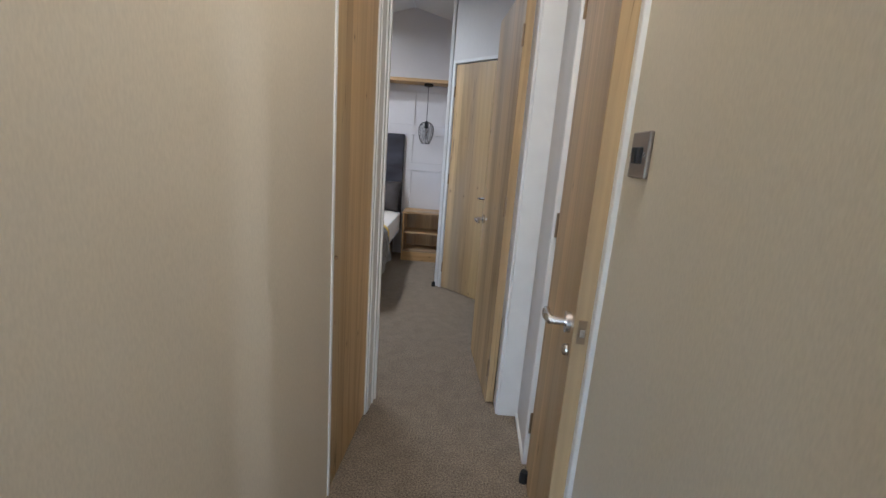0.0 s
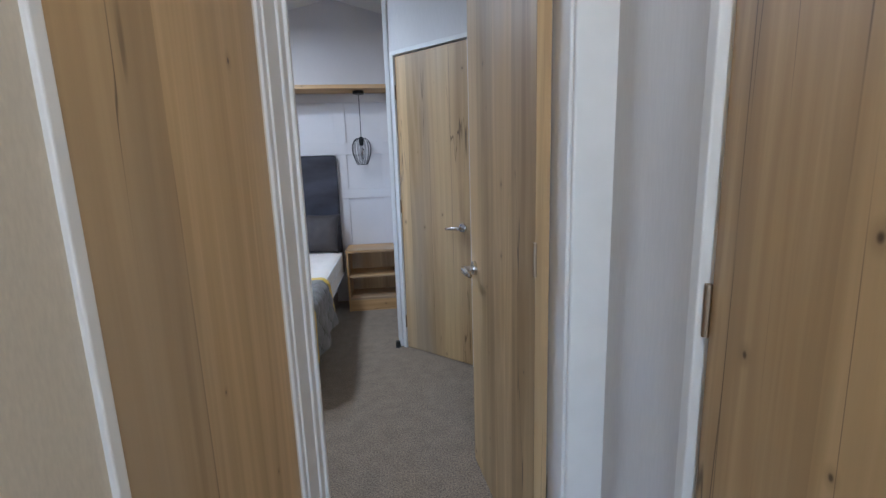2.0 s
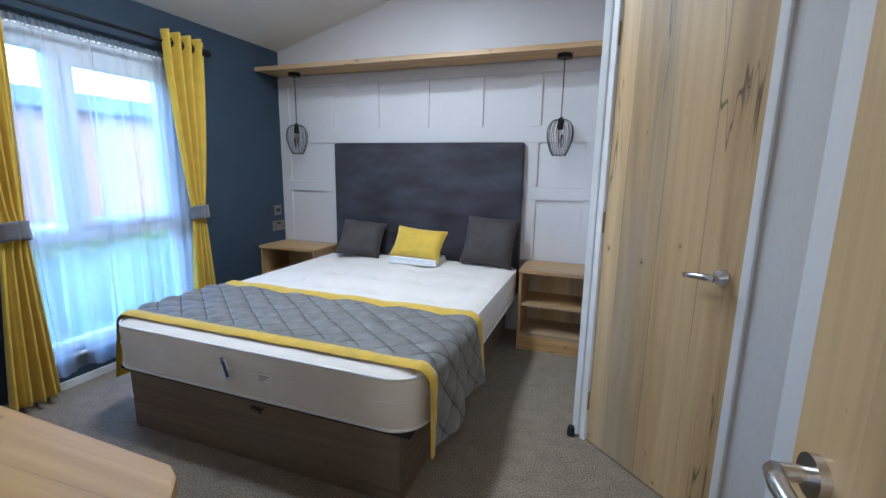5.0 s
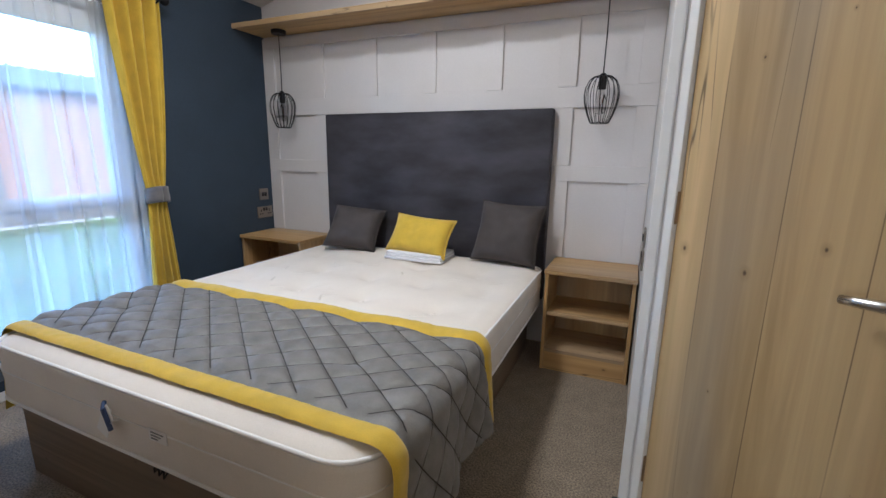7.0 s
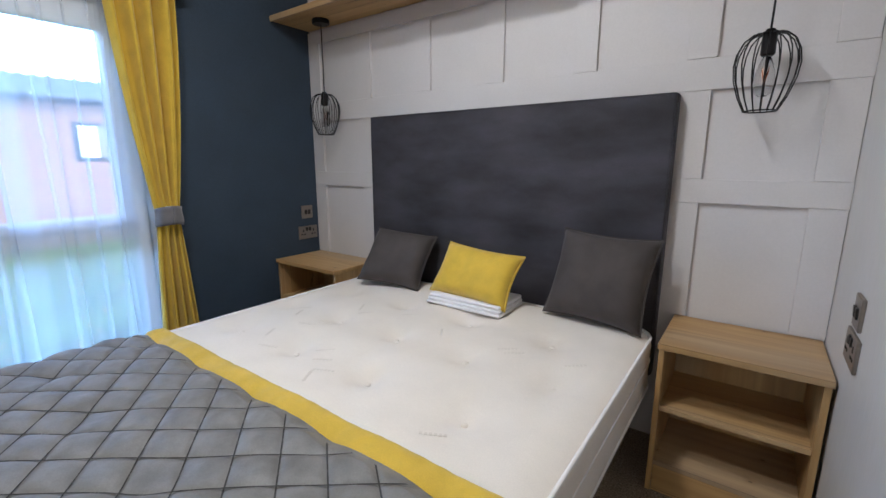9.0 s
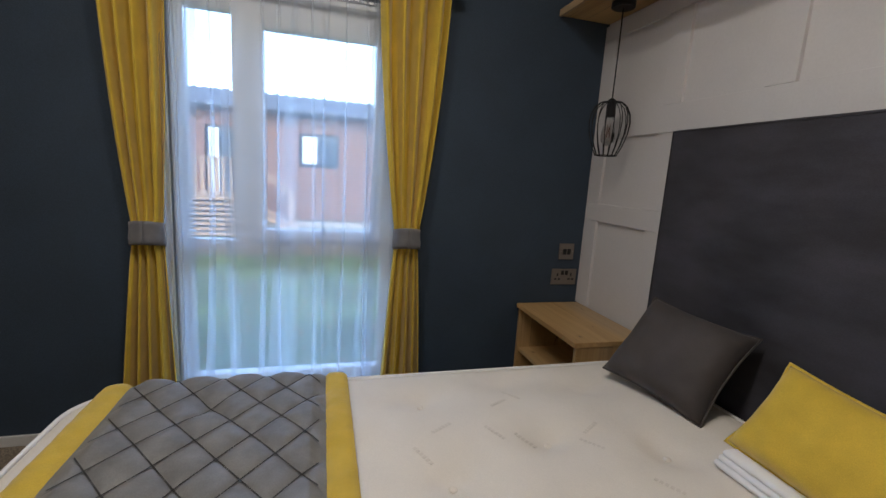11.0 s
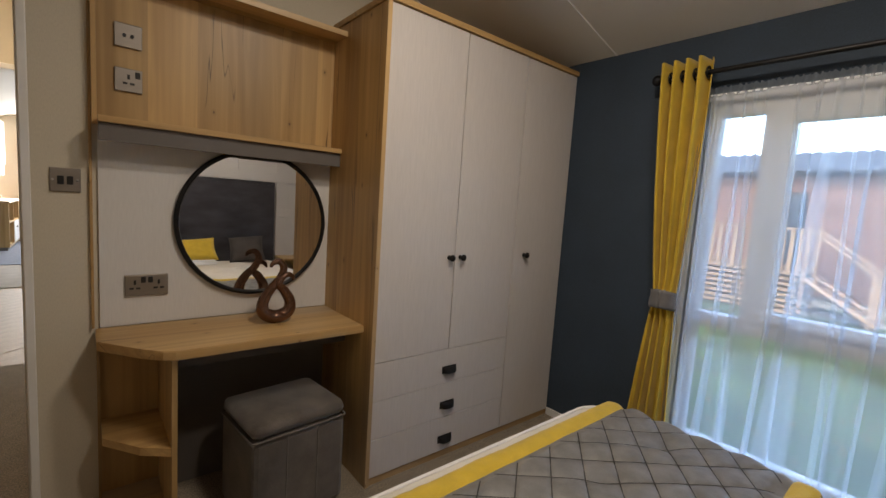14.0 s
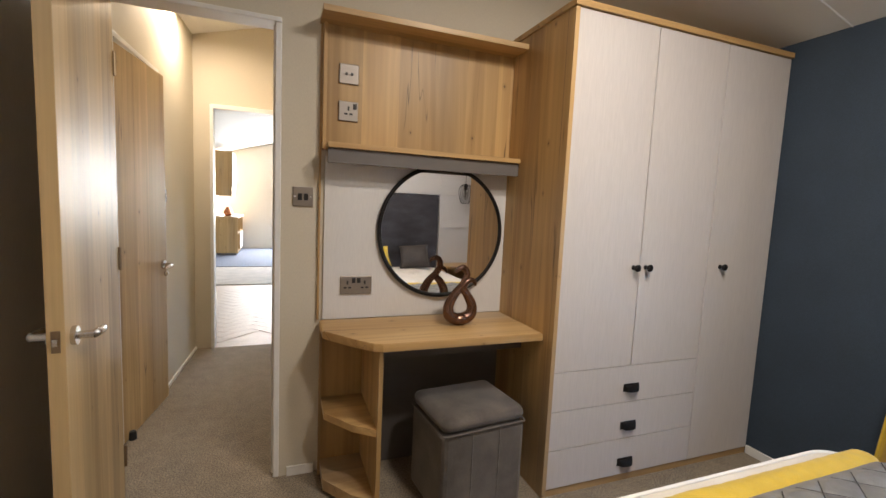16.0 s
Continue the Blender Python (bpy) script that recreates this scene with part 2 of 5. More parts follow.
DECK = mat("decking_timber", (0.32, 0.21, 0.12), 0.75, var=0.2, scale=6, fine=0.15, fscale=60)
PAVE = mat("pale_paving", (0.30, 0.28, 0.245), 0.85, var=0.12, scale=3)
DARKGLASS = mat("dark_window_glass", (0.05, 0.06, 0.07), 0.08, var=0.1)
NET = mat("net_curtain", (0.6, 0.62, 0.64), 0.8, var=0.1)
HEDGE = mat("hedge_leaf", (0.09, 0.14, 0.02), 0.7, var=0.4, scale=6)
LVT = mat("herringbone_plank", (0.46, 0.36, 0.27), 0.45, var=0.12, scale=4, fine=0.1, fscale=60)
RUG = mat("pale_rug", (0.55, 0.49, 0.42), 0.95, var=0.1, scale=6, bump=0.5)
GREYCARPET = mat("grey_carpet", (0.22, 0.24, 0.29), 0.95, var=0.1, scale=20, bump=0.5)
BATHTEAL = mat("teal_bath_panel", (0.05, 0.13, 0.16), 0.4, var=0.08)
COPPER = mat("copper_glaze", (0.45, 0.18, 0.09), 0.25, 0.8)
PATTERN = mat("sheer_header_tape", (0.60, 0.58, 0.53), 0.8, var=0.25, scale=30)

MIRROR = bpy.data.materials.new("mirror_silver")
MIRROR.use_nodes = True
mb = MIRROR.node_tree.nodes["Principled BSDF"]
mb.inputs["Base Color"].default_value = (0.88, 0.88, 0.87, 1)
mb.inputs["Metallic"].default_value, mb.inputs["Roughness"].default_value = 1, 0.015

GLASS = bpy.data.materials.new("clear_glass")
GLASS.use_nodes = True
gb = GLASS.node_tree.nodes["Principled BSDF"]
gb.inputs["Transmission Weight"].default_value, gb.inputs["Roughness"].default_value, gb.inputs["IOR"].default_value = 1, 0.0, 1.05

SHEER = bpy.data.materials.new("white_voile")
SHEER.use_nodes = True
sn, sl = SHEER.node_tree.nodes, SHEER.node_tree.links
for nd in list(sn):
    if nd.type != "OUTPUT_MATERIAL":
        sn.remove(nd)
tr, tl, df, m1, m2 = (sn.new("ShaderNodeBsdfTransparent"), sn.new("ShaderNodeBsdfTranslucent"), sn.new("ShaderNodeBsdfDiffuse"),
                      sn.new("ShaderNodeMixShader"), sn.new("ShaderNodeMixShader"))
tl.inputs[0].default_value = df.inputs[0].default_value = (0.84, 0.88, 0.95, 1)
m1.inputs[0].default_value = 0.15
sl.new(tl.outputs[0], m1.inputs[1]), sl.new(df.outputs[0], m1.inputs[2])
m2.inputs[0].default_value = 0.29
sl.new(tr.outputs[0], m2.inputs[1]), sl.new(m1.outputs[0], m2.inputs[2])
sl.new(m2.outputs[0], [x for x in sn if x.type == "OUTPUT_MATERIAL"][0].inputs[0])


# ---- mesh helpers ----
def box(bm, x0, x1, y0, y1, z0, z1, bevel=0.0, m=None):
    r = bmesh.ops.create_cube(bm, size=1, matrix=Matrix.LocRotScale(((x0 + x1) / 2, (y0 + y1) / 2, (z0 + z1) / 2), None, (abs(x1 - x0), abs(y1 - y0), abs(z1 - z0))))
    vs = r["verts"]
    if bevel:
        es = list({e for v in vs for e in v.link_edges})
        rb = bmesh.ops.bevel(bm, geom=es, offset=bevel, segments=2, affect="EDGES", profile=0.5)
        vs = rb["verts"]
    if m is not None:
        bmesh.ops.transform(bm, matrix=m, verts=vs)
    return bm


def cyl(bm, p, q, r, seg=16, r2=None):
    p, q = Vector(p), Vector(q)
    d = q - p
    m = Matrix.Translation((p + q) / 2) @ d.to_track_quat("Z", "Y").to_matrix().to_4x4()
    bmesh.ops.create_cone(bm, cap_ends=True, segments=seg, radius1=r, radius2=r if r2 is None else r2, depth=d.length, matrix=m)
    return bm


def ball(bm, c, r, sx=1, sy=1, sz=1, seg=16):
    bmesh.ops.create_uvsphere(bm, u_segments=seg, v_segments=seg // 2 + 2, radius=r, matrix=Matrix.LocRotScale(c, None, (sx, sy, sz)))
    return bm


def tube(bm, pts, r, seg=6, closed=False):
    pts = [Vector(p) for p in pts]
    rings = []
    k = len(pts)
    up = None
    for i, p in enumerate(pts):
        a, c = (pts[(i - 1) % k], pts[(i + 1) % k]) if closed else (pts[max(0, i - 1)], pts[min(k - 1, i + 1)])
        d = (c - a).normalized()
        if up is None:
            up = Vector((0, 0, 1)) if abs(d.z) < 0.9 else Vector((1, 0, 0))
        s = d.cross(up).normalized()
        up = s.cross(d).normalized()
        rr = r[i] if isinstance(r, list) else r
        rings.append([bm.verts.new(p + (s * math.cos(t) + up * math.sin(t)) * rr) for t in [2 * math.pi * j / seg for j in range(seg)]])
    for i in range(k if closed else k - 1):
        a, c = rings[i], rings[(i + 1) % k]
        for j in range(seg):
            bm.faces.new((a[j], a[(j + 1) % seg], c[(j + 1) % seg], c[j]))
    if not closed:
        bm.faces.new(rings[0][::-1]), bm.faces.new(rings[-1])
    return bm


def lathe(bm, prof, c, seg=24):
    rings = [[bm.verts.new((c[0] + r * math.cos(2 * math.pi * j / seg), c[1] + r * math.sin(2 * math.pi * j / seg), c[2] + z)) for j in range(seg)] for r, z in prof]
    for a, b in zip(rings, rings[1:]):
        for j in range(seg):
            bm.faces.new((a[j], a[(j + 1) % seg], b[(j + 1) % seg], b[j]))
    return bm


def extrude_poly(bm, pts, z0, z1):
    a = [bm.verts.new((x, y, z0)) for x, y in pts]
    b = [bm.verts.new((x, y, z1)) for x, y in pts]
    bm.faces.new(a[::-1]), bm.faces.new(b)
    k = len(pts)
    for i in range(k):
        bm.faces.new((a[i], a[(i + 1) % k], b[(i + 1) % k], b[i]))
    return bm


def sheet(bm, rows):
    vs = [[bm.verts.new(p) for p in r] for r in rows]
    for a, b in zip(vs, vs[1:]):
        for i in range(len(a) - 1):
            bm.faces.new((a[i], a[i + 1], b[i + 1], b[i]))
    return bm


def part(name, bm, material, parent=None, label="", smooth=False):
    bmesh.ops.recalc_face_normals(bm, faces=bm.faces)
    me = bpy.data.meshes.new(name)
    bm.to_mesh(me)
    bm.free()
    me.materials.append(material)
    if smooth:
        me.polygons.foreach_set("use_smooth", [True] * len(me.polygons))
    ob = new(name, me)
    if parent is not None:
        ob.parent = parent
    if label:
        ob["label"] = label
    return ob


def B():
    return bmesh.new()


def thing(name, label, category, m=None, group="", kind=""):
    e = new(name)
    if m is not None:
        e.matrix_world = m
    return tagged(e, label, category, group, kind)


def structure(name, bm, material, label, category="wall"):
    return tagged(part(name, bm, material), label, category, kind="structure")


def frame_at(p, q):
    """Local axes along a wall: x from p to q, y to its left."""
    a = math.atan2(q[1] - p[1], q[0] - p[0])
    return Matrix.Translation((p[0], p[1], 0)) @ Matrix.Rotation(a, 4, "Z"), math.hypot(q[0] - p[0], q[1] - p[1])


def wall(name, p, q, t, z1, material, label, holes=(), z0=0.0):
    """Wall from p to q with its seen face on the line and its thickness to the left of it."""
    m, n = frame_at(p, q)
    bm = B()
    x = 0.0
    for a, b, za, zb in sorted(holes):
        if a > x:
            box(bm, x, a, 0, t, z0, z1)
        if za > z0:
            box(bm, a, b, 0, t, z0, za)
        if zb < z1:
            box(bm, a, b, 0, t, zb, z1)
        x = b
    if x < n:
        box(bm, x, n, 0, t, z0, z1)
    bmesh.ops.transform(bm, matrix=m, verts=bm.verts)
    return structure(name, bm, material, label)


# ---- structure ----
XW, XE, RIDGE, ZR, ZE = -1.256, 3.16, 0.95, 2.79, 2.19
YH, YD = 6.75, 3.56


def ceil_z(x):
    return ZR - (ZR - ZE) * abs(x - RIDGE) / (RIDGE - XW)


structure("floor", box(B(), 0.9, 2.1, 1.56, YD - 0.05, -0.1, 0), CARPET, "taupe cut-pile carpet along the passage", "floor")
structure("floor_bedroom", box(B(), XW, XE, YD - 0.05, YH, -0.1, 0), CARPET, "taupe cut-pile carpet across the bedroom", "floor")
structure("floor_bathroom", box(B(), 2.1, XE, 1.56, YD - 0.05, -0.1, -0.002), LVT, "pale wood-effect bathroom floor", "floor")
structure("floor_store", box(B(), XW, 0.9, 1.56, YD - 0.05, -0.1, -0.001), CARPET, "taupe carpet in the closed side room", "floor")
structure("floor_lounge", box(B(), XW, XE, -6.4, 1.56, -0.1, -0.004), LVT, "pale wood-effect lounge floor", "floor")
for nm, xa, xb in (("ceiling_west", XW - 0.1, RIDGE), ("ceiling_east", RIDGE, XE + 0.1)):
    bm = B()
    za, zb = ceil_z(xa), ceil_z(xb)
    vs = [bm.verts.new(v) for v in ((xa, -6.5, za), (xb, -6.5, zb), (xb, 6.9, zb), (xa, 6.9, za), (xa, -6.5, za + 0.08), (xb, -6.5, zb + 0.08), (xb, 6.9, zb + 0.08), (xa, 6.9, za + 0.08))]
    for f in ((0, 1, 2, 3), (7, 6, 5, 4), (0, 4, 5, 1), (1, 5, 6, 2), (2, 6, 7, 3), (3, 7, 4, 0)):
        bm.faces.new([vs[i] for i in f])
    structure(nm, bm, CEIL, "sloping white panelled vaulted ceiling", "ceiling")
bm = B()
for yy in (0.3, 2.9, 4.3, 5.5):
    for xa, xb in ((XW, RIDGE), (RIDGE, XE)):
        tube(bm, [(xa, yy, ceil_z(xa) - 0.001), (xb, yy, ceil_z(xb) - 0.001)], 0.004, 4)
tube(bm, [(RIDGE, -6.4, ZR - 0.002), (RIDGE, YH, ZR - 0.002)], 0.012, 6)
structure("ceiling_trim", bm, TRIM, "thin white joint strips of the ceiling", "trim")

# window wall, opening over y 4.80..5.72
WY0, WY1, WZ0, WZ1 = 4.80, 5.72, 0.19, 1.86
wall("wall_window", (XW, YD - 0.1), (XW, YH), 0.1, 2.25, BLUE, "dark blue textured wallpaper wall with the window", [(WY0 - YD + 0.1, WY1 - YD + 0.1, WZ0, WZ1)])
wall("wall_lounge_west", (XW, -6.4), (XW, YD - 0.1), 0.1, 2.25, CREAM, "cream papered lounge wall with windows", [(2.0, 4.6, 0.5, 1.9)])
wall("wall_east", (XE, 6.75), (XE, -6.4), 0.1, 2.25, CREAM, "cream papered outer wall")
wall("wall_lounge_end", (XE, -6.4), (XW, -6.4), 0.1, 2.85, CREAM, "cream end wall with wide glazing", [(1.9, 3.9, 0.1, 2.0)])
wall("wall_head", (XW - 0.1, YH), (XE + 0.1, YH), 0.1, 2.85, PANEL, "pale lilac-grey panelled headboard wall")
# ensuite enclosure
wall("wall_ensuite", (1.432, YH), (1.432, 5.515), 0.06, 2.85, GREYWALL, "pale grey board wall beside the bedside unit")
dg0, dg1 = (1.432, 5.515), (2.0, 4.975)
dm, dl = frame_at(dg0, dg1)
wall("wall_ensuite_door", dg0, dg1, 0.06, 2.85, GREYWALL, "pale grey angled board wall around the ensuite door", [(0.055, 0.635, 0, 2.0)])
wall("wall_bedroom_east", (2.0, 4.975), (2.0, YD - 0.1), 0.06, 2.85, GREYWALL, "pale grey board wall behind the open door")
# bedroom doorway
DX0, DX1, DZ = 1.206, 1.83, 2.03
wall("wall_door", (XW, YD - 0.08), (2.06, YD - 0.08), 0.08, 2.85, CREAM, "cream papered wall with the bedroom doorway", [(DX0 - XW, DX1 - XW, 0, DZ)])
# passage: walls lean a little off square
HL0, HL1 = (1.085, 1.56), (1.195, 3.48)
HR0, HR1 = (1.845, 1.56), (1.938, 3.48)
hlm, hll = frame_at(HL1, HL0)
hrm, hrl = frame_at(HR0, HR1)
wall("wall_passage_west", HL0, HL1, 0.06, 2.85, CREAM, "cream linen wallpaper passage wall", [(1.310, 1.811, 0, 2.0)])
RD0, RD1 = 0.925, 1.56
ob = wall("wall_passage_east", HR1, HR0, 0.06, 2.85, CREAM, "cream linen wallpaper passage wall with light switch", [(hrl - RD1, hrl - RD0, 0, 2.0)])
structure("wall_passage_panel", box(B(), RD1 + 0.022, hrl, 0.0, 0.003, 0.021, 2.5, 0, hrm), GREYWALL, "pale grey board between bathroom and bedroom doors")
wall("wall_lounge_door", (2.05, 1.56), (XE, 1.56), 0.06, 2.85, CREAM, "cream lounge partition")
wall("wall_lounge_opening", (XW, 1.50), (2.05, 1.50), 0.06, 2.85, CREAM, "cream lounge partition with an open doorway", [(1.09 - XW, 1.715 - XW, 0, 2.0)])
wall("wall_bath_end", (2.06, 3.4), (XE, 3.4), 0.06, 2.85, TRIM, "white bathroom wall panel")

# skirtings and corner trims
bm = B()
for a, b, t in (((XW, YD + 0.5), (XW, 4.7), 0), ((XW, 4.6), (XW, 6.38), 0), ((1.03, YD), (1.15, YD), 0), ((1.432, 6.36), (1.432, 5.515), 0)):
    m, n = frame_at(b, a)
    box(bm, 0, n, -0.0 - 0.012, 0.0, 0.0, 0.045, 0.002, m @ Matrix.Translation((0, 0.0, 0)) if a[0] != XW else m @ Matrix.Translation((0, 0.012, 0)))
structure("baseboard", bm, TRIM, "low white skirting strips", "baseboard")
bm = B()
m, n = frame_at(HR0, HR1)
box(bm, RD1 + 0.02, n, 0.0, 0.012, 0, 0.02, 0, m)
box(bm, 0, RD0 - 0.02, 0.0, 0.012, 0, 0.02, 0, m)
structure("baseboard_passage", bm, TRIM, "low white skirting strip in the passage", "baseboard")


def post(name, x, y, w, d, z1, a=0.0, bev=0.004):
    return structure(name, box(B(), -w / 2, w / 2, -d / 2, d / 2, 0, z1, bev, pose(x, y, 0, 0, 0, a)), TRIM, "white painted upright corner trim", "trim")


# bedroom door frame
bm = B()
box(bm, DX0 - 0.022, DX0 + 0.004, YD - 0.095, YD + 0.004, 0, DZ - 0.002, 0.004)
box(bm, DX0 - 0.05, DX0 - 0.018, YD - 0.105, YD - 0.082, 0, DZ + 0.04, 0.006)
box(bm, DX0 - 0.012, DX0 + 0.012, YD - 0.055, YD - 0.035, 0, DZ - 0.003, 0.003)
box(bm, DX1 - 0.004, DX1 + 0.022, YD - 0.095, YD + 0.012, 0, DZ - 0.002, 0.004)
box(bm, DX1 + 0.005, DX1 + 0.118, YD - 0.105, YD - 0.082, 0, DZ + 0.04, 0.006)
box(bm, DX0 - 0.05, DX1 + 0.04, YD - 0.107, YD - 0.084, DZ - 0.004, DZ + 0.04, 0.006)
box(bm, DX0 - 0.022, DX1 + 0.022, YD - 0.09, YD + 0.014, DZ - 0.006, DZ + 0.014, 0.004)
structure("door_frame_bedroom", bm, TRIM, "white painted door frame of the bedroom", "door frame")
post("trim_ensuite_corner", 1.428, 5.517, 0.03, 0.03, 2.7, -20)
post("trim_ensuite_return", 1.430, 5.60, 0.012, 0.012, 2.7)
bm = B()
for xa, xb, za, zb in ((0.03, 0.058, 0, 2.0), (0.632, 0.66, 0, 2.0), (0.03, 0.66, 1.998, 2.025)):
    box(bm, xa, xb, -0.014, 0.03, za, zb, 0.003, dm)
structure("door_frame_ensuite", bm, TRIM, "white trim round the ensuite door", "door frame")
bm = B()
for xa, xb, za, zb in ((RD0 - 0.025, RD0 + 0.001, 0, 2.02), (RD1 - 0.001, RD1 + 0.022, 0, 2.02), (RD0 - 0.02, RD1 + 0.02, 1.998, 2.024)):
    box(bm, xa, xb, -0.06, 0.012, za, zb, 0.003, hrm)
structure("door_frame_bathroom", bm, TRIM, "white trim round the bathroom door", "door frame")
bm = B()
for xa, xb, za, zb in ((0.09, 0.112, 0, 2.02), (0.606, 0.621, 0, 2.02), (0.09, 0.621, 1.998, 2.02)):
    box(bm, xa, xb, -0.006, 0.03, za, zb, 0.002, hlm @ Matrix.Diagonal((1, -1, 1, 1)))
structure("door_frame_store", bm, TRIM, "white trim round the passage cupboard door", "door frame")
bm = B()
for xa, xb, yy in ((0.0, 0.0895, 0.010),):
    box(bm, xa, xb, -yy, 0.0, 0.0, 2.02, 0.003, hlm @ Matrix.Diagonal((1, -1, 1, 1)))
structure("trim_passage_lining", bm, TRIM, "white moulded lining beside the bedroom doorway", "trim")
bm = B()
box(bm, 1.088, 1.11, 1.47, 1.59, 0, 2.02, 0.003), box(bm, 1.70, 1.725, 1.47, 1.59, 0, 2.02, 0.003), box(bm, 1.10, 1.712, 1.472, 1.588, 1.99, 2.025, 0.003)
structure("door_frame_lounge", bm, TRIM, "white trim round the lounge doorway", "door frame")


# ---- doors ----
def lever(door, x, z, side, way):
    """Chrome lever handle on one face; side -1 or 1 along y, way along x."""
    y0 = 0.0 if side < 0 else 0.04
    h = part("handle", cyl(B(), (x, y0, z), (x, y0 + side * 0.012, z), 0.027, 24), CHROME, door, "chrome lever handle")
    part("neck", cyl(B(), (x, y0 + side * 0.01, z), (x, y0 + side * 0.05, z), 0.011, 16), CHROME, h)
    bm = B()
    pts = [(x, y0 + side * 0.048, z), (x + way * 0.03, y0 + side * 0.055, z), (x + way * 0.07, y0 + side * 0.055, z - 0.003), (x + way * 0.098, y0 + side * 0.05, z - 0.006)]
    tube(bm, pts, [0.012, 0.012, 0.010, 0.009], 10)
    part("lever", bm, CHROME, h, smooth=True)


def door(name, w, h, m, label, levers=(-1, 1), hinge_side=-1, handle_z=0.93, latch=True):
    """Leaf with its hinge edge at x=0, thickness y 0..0.04."""
    d = thing(name, label, "door", m, kind="structure")
    part("leaf", box(B(), 0, w, 0, 0.04, 0.006, h, 0.002), OAK_DOOR, d)
    for s in levers:
        lever(d, w - 0.06, handle_z, s, -1)
    for hz in (0.2, h / 2 + 0.03, h - 0.22):
        y0 = -0.003 if hinge_side < 0 else 0.043
        part("hinge", cyl(B(), (-0.004, y0, hz - 0.045), (-0.004, y0, hz + 0.045), 0.006, 8), BRASSY, d)
    if latch:
        lt = part("latch_plate", box(B(), w - 0.001, w + 0.002, 0.01, 0.03, handle_z - 0.03, handle_z + 0.03, 0.0005), BRASSY, d)
        part("latch_bolt", box(B(), w + 0.001, w + 0.01, 0.014, 0.026, handle_z - 0.01, handle_z + 0.01, 0.001), CHROME, lt)
    return d


# open bedroom door, hinged at the east jamb
door("door_bedroom", 0.625, 1.99, pose(1.822, 3.562, 0, 0, 0, 95.3), "open oak-effect bedroom door with chrome lever handles", hinge_side=1, handle_z=0.88)
# closed ensuite door in the angled wall
door("door_ensuite", 0.57, 1.99, dm @ pose(0.06, 0.0, 0), "closed oak-effect ensuite door with knots", levers=(-1,), handle_z=0.905)
# bathroom door ajar into the passage
ang = math.degrees(math.atan2(HR0[1] - HR1[1], HR0[0] - HR1[0]))
hx = HR0[0] + (HR1[0] - HR0[0]) * RD1 / hrl
hy = HR0[1] + (HR1[1] - HR0[1]) * RD1 / hrl
door("door_bathroom", 0.612, 1.985, pose(1.926, 3.108, 0, 0, 0, -97.6), "oak-effect bathroom door standing ajar", levers=(-1, 1), handle_z=0.86)
for ob in [o for o in bpy.data.objects if o.name.startswith("door_bathroom")]:
    part("thumb_turn", lathe(B(), [(0, 0), (0.014, 0), (0.016, 0.004), (0.014, 0.012), (0.008, 0.016), (0, 0.017)], (0, 0, 0), 18), CHROME, ob, "round metal thumb turn", smooth=True).matrix_local = pose(0.585, 0.0, 0.80, 90)
# shut cupboard door on the west side
dw = thing("door_store", "shut oak-effect cupboard door in the passage", "door", hlm @ pose(0.113, 0, 0), kind="structure")
part("leaf", box(B(), 0, 0.492, -0.03, -0.002, 0.006, 1.995, 0.002), OAK_DOOR, dw)
part("finger_pull", tube(B(), [(0.475, -0.003, 0.89), (0.472, 0.004, 0.89), (0.468, 0.006, 0.89)], 0.007, 8), BRASSY, dw)


def stopper(x, y):
    s = thing("door_stop", "small black rubber door stop on the carpet", "door stop", pose(x, y, 0))
    part("post", lathe(B(), [(0.0, 0), (0.018, 0), (0.017, 0.03), (0.014, 0.045), (0.0, 0.047)], (0, 0, 0), 16), RUBBER, s)


stopper(1.405, 5.49), stopper(1.90, 3.02)


# ---- electrical plates ----
def plate(name, m, w, kind, label, mat_=STEEL):
    """Plate in the local xz plane facing -y."""
    p = thing(name, label, "socket" if "socket" in name else "switch", m)
    part("faceplate", box(B(), -w / 2, w / 2, -0.009, 0, -0.043, 0.043, 0.003), mat_, p)
    if kind == "switch2":
        for sx in (-0.013, 0.013):
            part("rocker", box(B(), sx - 0.009, sx + 0.009, -0.014, -0.007, -0.015, 0.015, 0.002, pose(0, 0, 0, 4, 0, 0)), SOCKET_BLACK, p)
        for sx in (-0.034, 0.034):
            part("screw", cyl(B(), (sx, -0.0085, 0), (sx, -0.0105, 0), 0.004, 12), CHROME, p)
    if kind in ("socket2", "socket1"):
        for sx in ((-0.04, 0.04) if kind == "socket2" else (0.0,)):
            bm = B()
            for ax, az, ww, hh in ((0, 0.012, 0.004, 0.009), (-0.011, -0.012, 0.007, 0.004), (0.011, -0.012, 0.007, 0.004)):
                box(bm, sx + ax - ww, sx + ax + ww, -0.0105, -0.0085, az - hh, az + hh, 0.001)
            part("pin_holes", bm, SOCKET_BLACK, p)
        for sx in ((-0.012, 0.012) if kind == "socket2" else (0.028,)):
            part("rocker", box(B(), sx - 0.008, sx + 0.008, -0.013, -0.007, 0.010, 0.034, 0.002), SOCKET_BLACK, p)
    if kind == "tv":
        for sx in (-0.012, 0.012):
            part("outlet", cyl(B(), (sx, -0.008, 0), (sx, -0.014, 0), 0.006, 12), SOCKET_BLACK, p)
    return p


